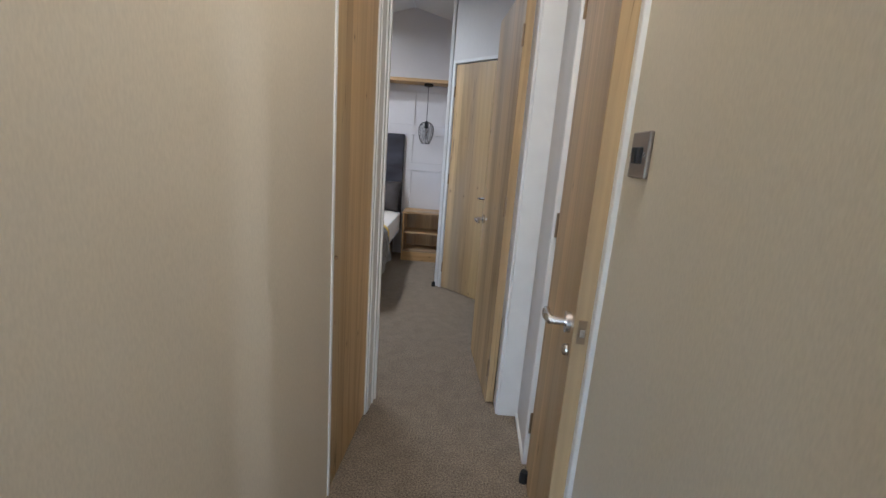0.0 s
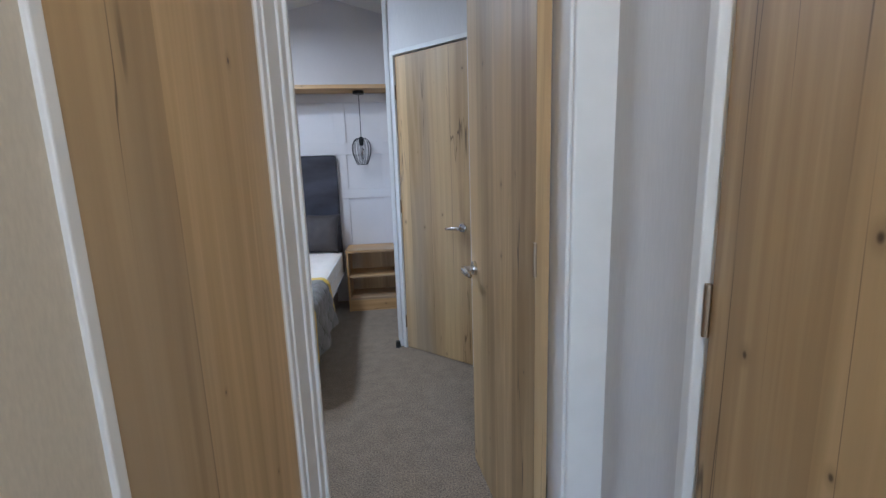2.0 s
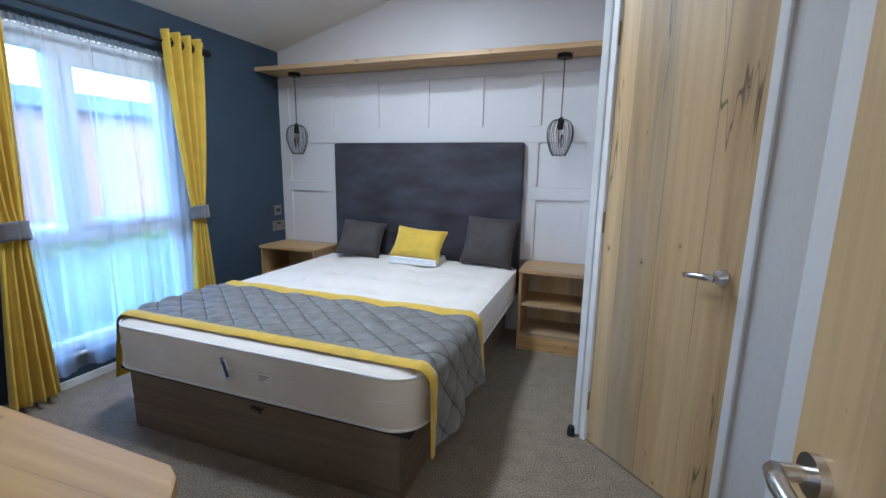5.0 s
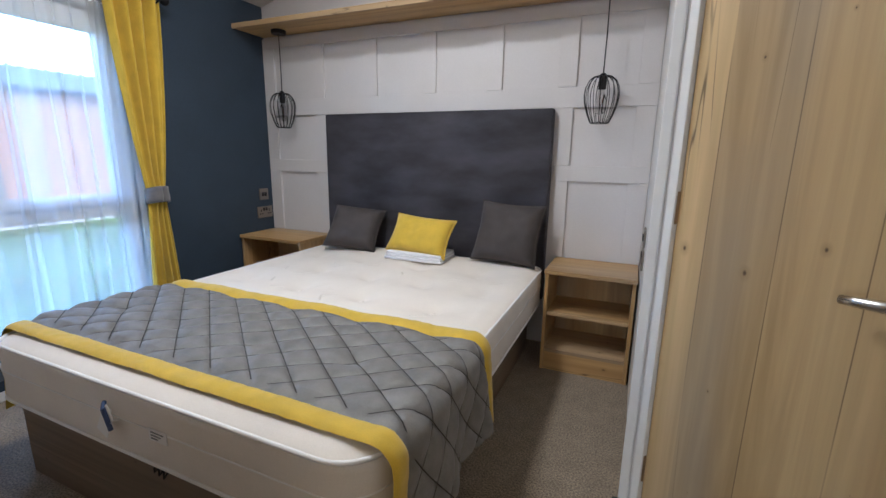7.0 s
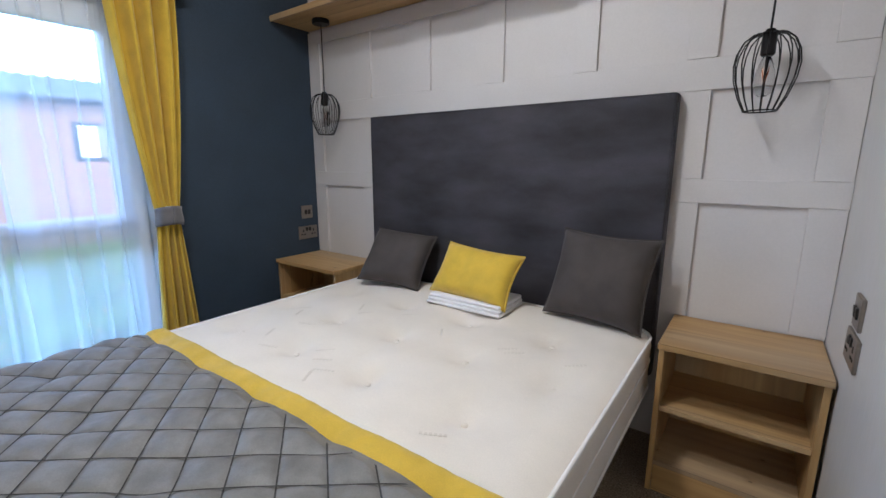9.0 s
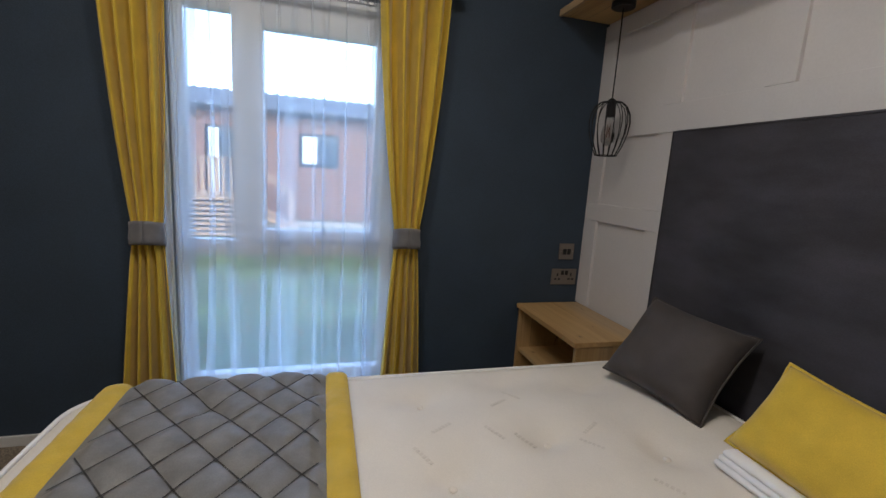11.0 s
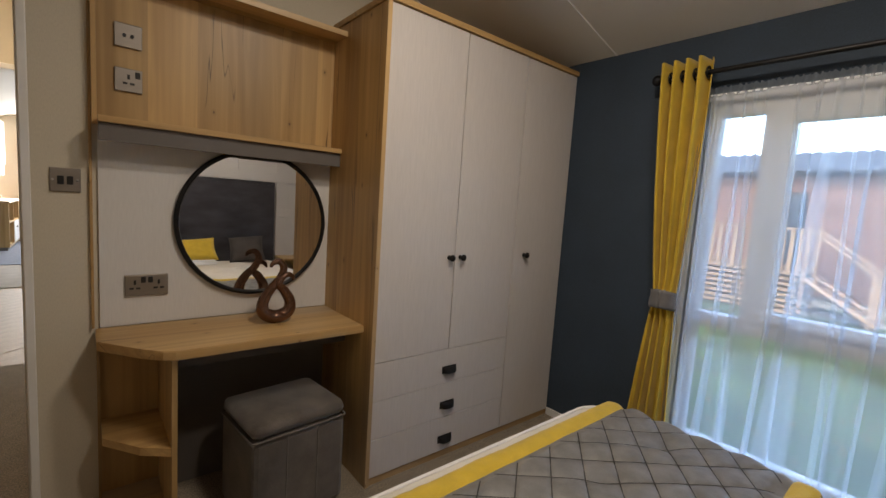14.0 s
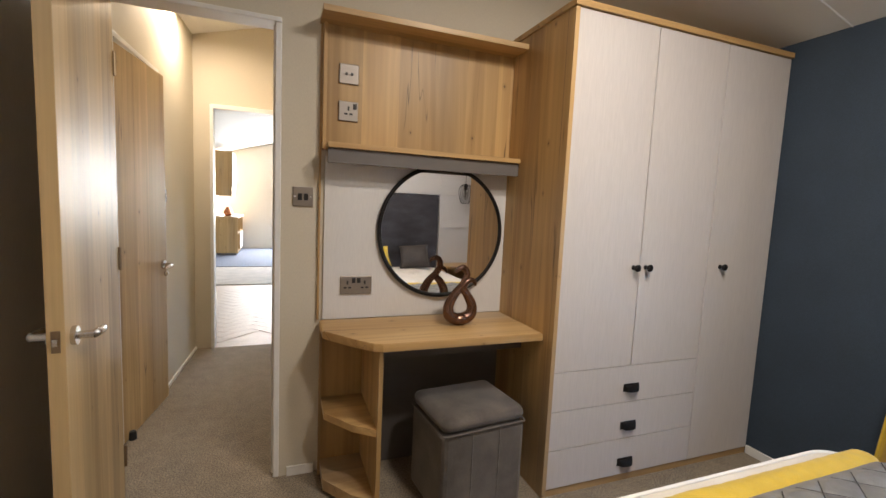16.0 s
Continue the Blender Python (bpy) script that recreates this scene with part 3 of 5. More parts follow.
SW = 1.13
plate("light_switch", hrm @ pose(0.81, 0.0, 1.275, 0, 0, 180), 0.086, "switch2", "brushed steel double light switch with black rockers")
plate("light_switch", pose(1.092, YD, 1.303, 0, 0, 180), 0.086, "switch2", "brushed steel double light switch beside the bedroom doorway")
plate("socket_vanity", pose(0.85, YD + 0.012, 0.903, 0, 0, 180), 0.146, "socket2", "brushed steel double socket above the dressing table")
plate("socket_aerial", pose(0.905, YD + 0.02, 1.850, 0, 0, 180), 0.086, "tv", "brushed steel aerial outlet plate on the oak panel")
plate("socket_single", pose(0.905, YD + 0.02, 1.690, 0, 0, 180), 0.086, "socket1", "brushed steel single socket on the oak panel")
plate("socket_usb", pose(XW, 6.645, 0.845, 0, 0, 90), 0.086, "switch2", "steel switch plate above the bedside unit")
plate("socket_bedside", pose(XW, 6.645, 0.708, 0, 0, 90), 0.146, "socket2", "steel double socket above the bedside unit")
plate("socket_usb", pose(1.432, 6.30, 0.80, 0, 0, -90), 0.086, "switch2", "steel switch plate beside the bed")
plate("socket_bedside", pose(1.432, 6.30, 0.70, 0, 0, -90), 0.146, "socket2", "steel double socket beside the bed")

# ---- head wall panelling: raised rails and stiles ----
pan = thing("wall_panelling", "pale painted shaker panelling behind the bed", "panelling", kind="structure")
YF = YH - 0.015
stiles = (-0.805, -0.372, 0.059, 0.490, 0.915)


def rail(nm, x0, x1, z0, z1):
    part(nm, box(B(), x0, x1, YF, YH, z0, z1, 0.0015), PANEL, pan)


rail("rail", XW, 1.432, 1.90, 1.97), rail("rail", XW, 1.432, 1.430, 1.540), rail("rail", XW, -0.70, 1.022, 1.11), rail("rail", 0.92, 1.432, 1.022, 1.11)
for sx in stiles:
    rail("stile", sx, sx + 0.097, 1.541, 1.899)
for sx in (XW, 1.33):
    rail("stile", sx, sx + 0.1, 1.541, 1.899), rail("stile", sx, sx + 0.1, 1.111, 1.429), rail("stile", sx, sx + 0.1, 0.571, 1.021)
for sx in (-0.80, 0.90):
    rail("stile", sx, sx + 0.105, 1.111, 1.429), rail("stile", sx, sx + 0.105, 0.571, 1.021)

# ---- shelf above the bed, and pendants ----
sh = thing("overbed_shelf", "long oak shelf box above the bed", "shelf")
part("board", box(B(), XW + 0.002, 1.43, 6.482, YH - 0.001, 1.984, 2.008, 0.002), OAK_X, sh)
part("front_edge", box(B(), XW + 0.002, 1.43, 6.468, 6.4815, 1.980, 2.012, 0.002), OAK_X, sh)


def pendant(m):
    p = thing("pendant_light", "black wire cage pendant light with a filament bulb", "pendant light", m, "pendant lights over the bedside units")
    part("ceiling_rose", lathe(B(), [(0, 0), (0.048, 0), (0.05, -0.004), (0.05, -0.022), (0.046, -0.026), (0, -0.026)], (0, 0, 0), 28), BLACK, p)
    part("cord", tube(B(), [(0, 0, -0.02), (0.002, 0, -0.2), (0, 0, -0.43)], 0.0032, 8), BLACK, p)
    part("lamp_holder", lathe(B(), [(0, -0.40), (0.012, -0.40), (0.02, -0.412), (0.02, -0.475), (0.016, -0.48), (0, -0.48)], (0, 0, 0), 20), BLACK, p)
    cage = part("cage", tube(B(), [(0.046 * math.cos(a), 0.046 * math.sin(a), -0.648) for a in [2 * math.pi * i / 28 for i in range(28)]], 0.0024, 6, True), BLACK, p)
    prof = [(0.016, -0.412), (0.045, -0.416), (0.068, -0.435), (0.083, -0.468), (0.088, -0.505), (0.083, -0.55), (0.066, -0.605), (0.046, -0.648)]
    wm = None
    for i in range(16):
        a = 2 * math.pi * i / 16
        if wm is None:
            w = part("wire", tube(B(), [(r, 0, z) for r, z in prof], 0.0021, 6), BLACK, cage)
            wm = w.data
        else:
            w = new("wire", wm)
            w.parent = cage
        w.rotation_euler = (0, 0, a)
    part("bulb", lathe(B(), [(0.010, -0.478), (0.016, -0.495), (0.026, -0.53), (0.03, -0.56), (0.026, -0.588), (0.012, -0.602), (0, -0.604)], (0, 0, 0), 20), BULBG, p, "clear glass filament bulb", smooth=True).visible_shadow = False
    bm = B()
    tube(bm, [(0.009 * math.cos(k * 1.57), 0.009 * math.sin(k * 1.57), -0.51 - 0.05 * (k % 2) - 0.002 * k) for k in range(9)], 0.001, 5)
    part("filament", bm, COPPER, p)
    return p


BULBG = GLASS
p0 = pendant(pose(-0.995, 6.63, 1.984))
copy_thing(p0, pose(1.158, 6.63, 1.984))

# ---- bed ----
BX0, BX1, BY0, BY1 = -0.605, 0.93, 4.745, 6.63
hb = thing("headboard", "wide charcoal velvet upholstered headboard", "headboard")
bm = B()
box(bm, -0.662, 0.911, 6.676, YH - 0.013, 0.30, 1.425, 0.012)
part("upholstered_panel", bm, VELVET, hb, smooth=False)
part("piping", tube(B(), [(-0.656, 6.677, 0.32), (-0.656, 6.677, 1.419), (0.905, 6.677, 1.419), (0.905, 6.677, 0.32)], 0.004, 6), VELVET, hb, "charcoal velvet piped edge", smooth=True)
part("backing_board", box(B(), -0.64, 0.89, YH - 0.0128, YH - 0.001, 0.32, 1.41), BLACKFELT, hb)

bed = thing("divan_bed", "dark oak ottoman divan standing on the carpet", "bed")
part("side_panel", box(B(), 0.815, 0.84, 4.84, 6.64, 0.0, 0.295, 0.002), OAK_DARK_Y, bed)
part("side_panel", box(B(), -0.56, -0.535, 4.84, 6.64, 0.0, 0.295, 0.002), OAK_DARK_Y, bed)
part("foot_panel", box(B(), -0.56, 0.84, 4.80, 4.839, 0.0, 0.295, 0.002), OAK_DARK, bed)
part("slat_deck", box(B(), -0.585, 0.89, 4.775, 6.63, 0.297, 0.325, 0.006), BLACKFELT, bed, "black fabric mattress platform")
bm = B()
for k in range(3):
    tube(bm, [(0.16 + 0.02 * k, 4.797, 0.262), (0.17 + 0.02 * k, 4.79, 0.25 - 0.004 * k), (0.18 + 0.02 * k, 4.797, 0.262)], 0.003, 6)
part("pull_strap", bm, BLACKFELT, bed)


def rrect(x0, x1, y0, y1, r, inset, k=10):
    """Points round a rounded rectangle, with a constant count."""
    x0, x1, y0, y1, r = x0 + inset, x1 - inset, y0 + inset, y1 - inset, max(0.004, r - inset)
    pts = []
    for cx, cy, a0 in ((x1 - r, y1 - r, 0), (x0 + r, y1 - r, 90), (x0 + r, y0 + r, 180), (x1 - r, y0 + r, 270)):
        pts += [(cx + r * math.cos(radians(a0 + 90 * i / k)), cy + r * math.sin(radians(a0 + 90 * i / k))) for i in range(k + 1)]
    out = []
    n = len(pts)
    for i in range(n):
        a, b = Vector(pts[i]), Vector(pts[(i + 1) % n])
        steps = 24 if i % (k + 1) == k else 1
        out += [a.lerp(b, j / steps) for j in range(steps)]
    return out


TUFTS = [(-0.43 + 0.355 * i, 5.10 + 0.59 * j) for i in range(4) for j in range(3)] + [(-0.5 + 0.315 * i, 5.40 + 0.59 * j) for i in range(5) for j in range(2)]


def matt_z(x, y):
    z = 0.546
    for tx, ty in TUFTS:
        d2 = (x - tx) ** 2 + (y - ty) ** 2
        z -= 0.026 * math.exp(-d2 / 0.0022) + 0.022 * math.exp(-d2 / 0.020)
    return z + 0.003 * noise.noise((x * 6, y * 6, 0))


mt = thing("mattress", "ivory button-tufted mattress with white piped edges", "mattress")
bm = B()
rings = []
prof = [(0.03, 0.327), (0.008, 0.332), (0.0, 0.345), (0.004, 0.40), (0.001, 0.43), (0.004, 0.455), (0.0, 0.50), (0.004, 0.514), (0.016, 0.528)]
for ins, z in prof:
    rings.append([bm.verts.new((p.x, p.y, z)) for p in rrect(BX0, BX1, BY0, BY1, 0.13, ins)])
for i in range(1, 38):
    ins = 0.02 + 0.02 * i
    blend = min(1, i / 3)
    rings.append([bm.verts.new((p.x, p.y, 0.529 * (1 - blend) + matt_z(p.x, p.y) * blend)) for p in rrect(BX0, BX1, BY0, BY1, 0.13, min(ins, 0.762))])
for a, b in zip(rings, rings[1:]):
    for j in range(len(a)):
        bm.faces.new((a[j], a[(j + 1) % len(a)], b[(j + 1) % len(b)], b[j]))
bm.faces.new(rings[-1])
part("ticking", bm, MATTRESS, mt, smooth=True)
for z, ins in ((0.526, 0.006), (0.335, 0.002)):
    part("piping", tube(B(), [(p.x, p.y, z) for p in rrect(BX0, BX1, BY0, BY1, 0.13, ins)], 0.006, 6, True), PIPING, mt, smooth=True)
for z in (0.44,):
    part("seam", tube(B(), [(p.x, p.y, z) for p in rrect(BX0, BX1, BY0, BY1, 0.13, 0.001)], 0.0022, 5, True), PIPING, mt)
btm = None
for tx, ty in TUFTS:
    if btm is None:
        b_ = part("tuft", ball(B(), (0, 0, 0), 0.011, 1, 1, 0.5, 10), MATTRESS, mt, smooth=True)
        btm = b_.data
    else:
        b_ = new("tuft", btm)
        b_.parent = mt
    b_.location = (tx, ty, matt_z(tx, ty) + 0.004)
random.seed(4)
bm = B()
for k in range(18):
    x, y = random.uniform(-0.5, 0.8), random.uniform(5.55, 6.2)
    a = random.choice((30, 30, -60))
    for i in range(6):
        px_, py_ = x + i * 0.012 * math.cos(radians(a)), y + i * 0.012 * math.sin(radians(a))
        box(bm, 0, 0.008, 0, 0.010, 0, 0.0012, 0, pose(px_, py_, matt_z(px_, py_) + 0.0004, 0, 0, a))
tagged(part("ticking_pattern", bm, TICKING_MARK, mt), kind="stuff")
lb = part("label_tag", box(B(), 0.255, 0.325, BY0 - 0.004, BY0 - 0.001, 0.415, 0.45, 0.001), PIPING, mt, "white sewn label with grey bars")
bm = B()
for i in range(3):
    box(bm, 0.265, 0.315 - 0.012 * i, BY0 - 0.0055, BY0 - 0.0035, 0.44 - 0.009 * i, 0.443 - 0.009 * i)
part("print_bars", bm, TIE, lb)
bm = B()
tube(bm, [(0.085, BY0 + 0.004, 0.445), (0.098, BY0 - 0.016, 0.480), (0.118, BY0 - 0.022, 0.488), (0.128, BY0 - 0.018, 0.445), (0.120, BY0 + 0.004, 0.432)], 0.004, 6)
ht = part("hang_tag", box(bm, 0.080, 0.125, BY0 - 0.026, BY0 - 0.023, 0.395, 0.455, 0.001, Matrix.Translation((0.10, 0, 0.43)) @ Matrix.Rotation(radians(28), 4, "Y") @ Matrix.Translation((-0.10, 0, -0.43))), PIPING, mt, "white tag on a blue loop")
part("loop", tube(B(), [(0.092, BY0 - 0.012, 0.486), (0.118, BY0 - 0.03, 0.482), (0.132, BY0 - 0.026, 0.42)], 0.006, 6), TAGBLUE, ht)

# quilted runner across the bed
rn = thing("bed_runner", "grey velvet diamond-quilted runner with mustard borders", "bed runner")
RU = (BX1 + 0.022) - (BX0 - 0.022)
RF0, RF1 = 4.808, 5.480


def runner_pt(s, v, lift):
    """s: along the drape across the bed from the west hem; v: 0 at the foot edge, 1 at the head edge."""
    drop = 0.30
    y = RF0 + (RF1 - RF0) * v
    xw, xe, zt, rad = BX0 - 0.016, BX1 + 0.016, 0.544, 0.05
    arc = rad * math.pi / 2
    flat = xe - xw - 2 * rad
    side = drop - rad
    if s < side:
        d, nx, nz, x, z = 0, -1, 0, xw, zt - rad - (side - s)
    elif s < side + arc:
        a = (s - side) / rad
        nx, nz = -math.cos(a), math.sin(a)
        x, z = xw + rad + nx * rad, zt - rad + nz * rad
    elif s < side + arc + flat:
        nx, nz, x, z = 0, 1, xw + rad + (s - side - arc), zt
    elif s < side + 2 * arc + flat:
        a = (s - side - arc - flat) / rad
        nx, nz = math.sin(a), math.cos(a)
        x, z = xe - rad + nx * rad, zt - rad + nz * rad
    else:
        nx, nz, x, z = 1, 0, xe, zt - rad - (s - side - 2 * arc - flat)
    hang = max(0, zt - rad - z)
    out = 0.02 * hang / 0.25 * (1 + math.sin(y * 19))
    y += -0.10 * hang * (1 - v) + 0.02 * hang * math.sin(y * 11)
    if hang > 0:
        z += 0.10 * hang * (v - 0.35)
    sag = 0.004 * noise.noise((x * 5, y * 5, z * 5))
    if nz > 0.9:
        sag -= 0.35 * (0.538 - matt_z(x, y))
    return Vector((x + nx * (lift + out), y, z + nz * lift + sag))


RS = 2 * 0.25 + 2 * 0.05 * math.pi / 2 + (BX1 - BX0 + 0.032 - 0.1)


def puff(s, w):
    a, b = (s / 0.155 + w / 0.125) * math.pi, (s / 0.155 - w / 0.125) * math.pi
    f = abs(math.sin(a / 1.0)) * abs(math.sin(b / 1.0))
    return 0.021 * f ** 0.25 + 0.002 * noise.noise((s * 30, w * 30, 0)) * f


bm = B()
NS, NV = 430, 120
W = RF1 - RF0
sheet(bm, [[runner_pt(RS * i / NS, 0.092 + 0.816 * j / NV, 0.004 + puff(RS * i / NS, W * 0.83 * j / NV) * min(1, j / 9, (NV - j) / 9)) for i in range(NS + 1)] for j in range(NV + 1)])
part("quilted_panel", bm, QUILT, rn, smooth=True)
SEAM_SHADE = mat("stitching_with_crease_shade", (0.042, 0.04, 0.038), 0.85, var=0.2, scale=40)
# the diagonal seams, sunk between the puffs; dark strips that also paint crease shade
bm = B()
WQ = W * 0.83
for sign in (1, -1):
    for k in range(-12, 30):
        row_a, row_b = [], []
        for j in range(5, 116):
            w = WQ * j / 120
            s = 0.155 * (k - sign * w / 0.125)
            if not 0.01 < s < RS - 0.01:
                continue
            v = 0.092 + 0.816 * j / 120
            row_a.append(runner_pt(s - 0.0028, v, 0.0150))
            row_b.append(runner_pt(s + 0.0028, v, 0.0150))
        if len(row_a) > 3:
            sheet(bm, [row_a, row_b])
part("stitching", bm, SEAM_SHADE, rn, "diagonal stitching, coloured dark for the shade in its creases", smooth=True)
for v0, v1 in ((0.0, 0.10), (0.90, 1.0)):
    bm = B()
    rows = []
    for j in range(9):
        f = j / 8
        lift = 0.006 + 0.012 * math.sin(math.pi * min(1, max(0, f))) ** 0.5
        rows.append([runner_pt(RS * i / 200, v0 + (v1 - v0) * f, lift + 0.0025 * noise.noise((i * 0.35, f * 3, v0 * 9))) for i in range(201)])
    sheet(bm, rows)
    part("border", bm, YELLOW, rn, "mustard fabric border", smooth=True)


def cushion(name, w, h, d, m, material, label, pipe):
    c = thing(name, label, "cushion", m)
    bm = B()
    n = 26
    for sgn in (1, -1):
        rows = []
        for j in range(n + 1):
            v = -1 + 2 * j / n
            row = []
            for i in range(n + 1):
                u = -1 + 2 * i / n
                pu = 1 - 0.09 * (1 - v * v) * abs(u) ** 3
                pv = 1 - 0.09 * (1 - u * u) * abs(v) ** 3
                t = max(0, (1 - u ** 4) * (1 - v ** 4)) ** 0.55
                wr = 0.006 * noise.noise((u * 3 + w * 40, v * 3, sgn)) * t
                row.append((u * w / 2 * pu, sgn * (d / 2 * t + wr), v * h / 2 * pv))
            rows.append(row)
        sheet(bm, rows)
    bmesh.ops.remove_doubles(bm, verts=bm.verts, dist=0.0005)
    part("cover", bm, material, c, smooth=True)
    pts = []
    for a, b in (((-1, -1), (1, -1)), ((1, -1), (1, 1)), ((1, 1), (-1, 1)), ((-1, 1), (-1, -1))):
        for k in range(14):
            u, v = a[0] + (b[0] - a[0]) * k / 14, a[1] + (b[1] - a[1]) * k / 14
            pts.append((u * w / 2 * (1 - 0.09 * (1 - v * v) * abs(u) ** 3), 0, v * h / 2 * (1 - 0.09 * (1 - u * u) * abs(v) ** 3)))
    part("piping", tube(B(), pts, pipe, 6, True), material, c, smooth=True)
    return c


cushion("cushion", 0.39, 0.37, 0.15, pose(0.715, 6.55, 0.722, -24, 2, -4), CUSHION, "slate grey velvet square cushion leaning on the headboard", 0.004)
cushion("cushion", 0.35, 0.32, 0.14, pose(-0.315, 6.500, 0.678, -40, 5, 14), CUSHION, "slate grey velvet square cushion tilted against the headboard", 0.004)
cushion("cushion", 0.405, 0.25, 0.12, pose(0.20, 6.445, 0.680, -34, 3, -3), YELLOW, "mustard yellow rectangular cushion on folded sheets", 0.005)
tw = thing("folded_sheets", "stack of folded white bed linen", "linen")
for k in range(3):
    part("fold", box(B(), 0.005 + 0.006 * k, 0.385 - 0.004 * k, 6.335 + 0.004 * k, 6.56, 0.541 + 0.016 * k, 0.556 + 0.016 * k, 0.006), LINEN, tw, smooth=True)


# ---- bedside units ----
def bedside(x0, x1, label):
    y0, y1, h = 6.393, YH - 0.013, 0.57
    b = thing("bedside_cabinet", label, "bedside cabinet", group="bedside cabinets")
    part("top", box(B(), x0, x1, y0 - 0.012, y1, h - 0.022, h, 0.002), OAK_X, b)
    part("side", box(B(), x0 + 0.004, x0 + 0.022, y0, y1, 0.0, h - 0.0225, 0.001), OAK_V, b)
    part("side", box(B(), x1 - 0.022, x1 - 0.004, y0, y1, 0.0, h - 0.0225, 0.001), OAK_V, b)
    part("shelf", box(B(), x0 + 0.0225, x1 - 0.0225, y0 + 0.01, y1 - 0.01, 0.315, 0.333, 0.001), OAK_X, b)
    part("shelf", box(B(), x0 + 0.0225, x1 - 0.0225, y0 + 0.004, y1 - 0.01, 0.105, 0.123, 0.001), OAK_X, b)
    part("plinth", box(B(), x0 + 0.0225, x1 - 0.0225, y0 + 0.006, y0 + 0.024, 0.0, 0.104, 0.001), OAK_X, b)
    part("back", box(B(), x0 + 0.0225, x1 - 0.0225, y1 - 0.009, y1, 0.0, h - 0.0225), OAK_V, b)


bedside(0.968, 1.425, "open oak bedside unit with two shelves")
bedside(XW + 0.014, -0.69, "open oak bedside unit under the window wall sockets")

# ---- window ----
win = thing("window_1", "tall white plastic window with a side opening sash", "window", kind="structure")
XF0, XF1 = XW - 0.085, XW - 0.025


def bar(nm, y0, y1, z0, z1, x0=XF0, x1=XF1, parent=win):
    return part(nm, box(B(), x0, x1, y0, y1, z0, z1, 0.004), UPVC, parent)


bar("frame_side", WY0, WY0 + 0.055, WZ0, WZ1), bar("frame_side", WY1 - 0.055, WY1, WZ0, WZ1)
bar("frame_head", WY0 + 0.055, WY1 - 0.055, WZ1 - 0.06, WZ1), bar("frame_sill", WY0 + 0.055, WY1 - 0.055, WZ0, WZ0 + 0.055)
bar("transom", WY0 + 0.055, WY1 - 0.055, 0.80, 0.87), bar("mullion", 5.03, 5.10, 0.87, WZ1 - 0.06)
sash = bar("sash", 5.10, 5.15, 0.87, WZ1 - 0.06, XF0 + 0.012, XF1 + 0.014)
bar("sash_rail", 5.15, 5.615, 0.87, 0.92, XF0 + 0.012, XF1 + 0.014, sash), bar("sash_rail", 5.15, 5.615, WZ1 - 0.11, WZ1 - 0.06, XF0 + 0.012, XF1 + 0.014, sash)
bar("sash_side", 5.615, 5.665, 0.87, WZ1 - 0.06, XF0 + 0.012, XF1 + 0.014, sash)
part("window_handle", box(B(), XF1 + 0.014, XF1 + 0.035, 5.118, 5.134, 1.20, 1.32, 0.004), UPVC, sash)
for nm, y0, y1, z0, z1 in (("pane", WY0 + 0.05, 5.035, 0.865, WZ1 - 0.055), ("pane", 5.145, 5.62, 0.915, WZ1 - 0.105), ("pane", WY0 + 0.05, WY1 - 0.05, WZ0 + 0.05, 0.805)):
    part(nm, box(B(), XF0 + 0.028, XF0 + 0.032, y0, y1, z0, z1), GLASS, win).visible_shadow = False
bm = B()
box(bm, XW - 0.024, XW + 0.02, WY0 - 0.02, WY1 + 0.02, WZ0 - 0.022, WZ0 - 0.002, 0.004)
part("window_sill", bm, UPVC, win)
bm = B()
box(bm, XW - 0.024, XW + 0.004, WY0 - 0.03, WY0, WZ0, WZ1 + 0.03, 0.002), box(bm, XW - 0.024, XW + 0.004, WY1, WY1 + 0.03, WZ0, WZ1 + 0.03, 0.002), box(bm, XW - 0.024, XW + 0.004, WY0, WY1, WZ1, WZ1 + 0.03, 0.002)
part("reveal_trim", bm, UPVC, win)

# ---- curtains ----
RX, RZ = XW + 0.085, 1.985
rod = thing("curtain_pole", "black metal curtain pole with ball ends", "curtain pole")
part("pole", cyl(B(), (RX, 4.60, RZ), (RX, 5.93, RZ), 0.011, 14), BLACK, rod)
for yy in (4.585, 5.945):
    part("finial", ball(B(), (RX, yy, RZ), 0.026, seg=18), BLACK, rod, smooth=True)
for yy in (4.615, 5.915):
    bk = part("bracket", cyl(B(), (XW, yy, RZ - 0.002), (RX, yy, RZ - 0.002), 0.007, 10), BLACK, rod)
    part("wall_disc", cyl(B(), (XW, yy, RZ - 0.002), (XW + 0.006, yy, RZ - 0.002), 0.024, 18), BLACK, bk)


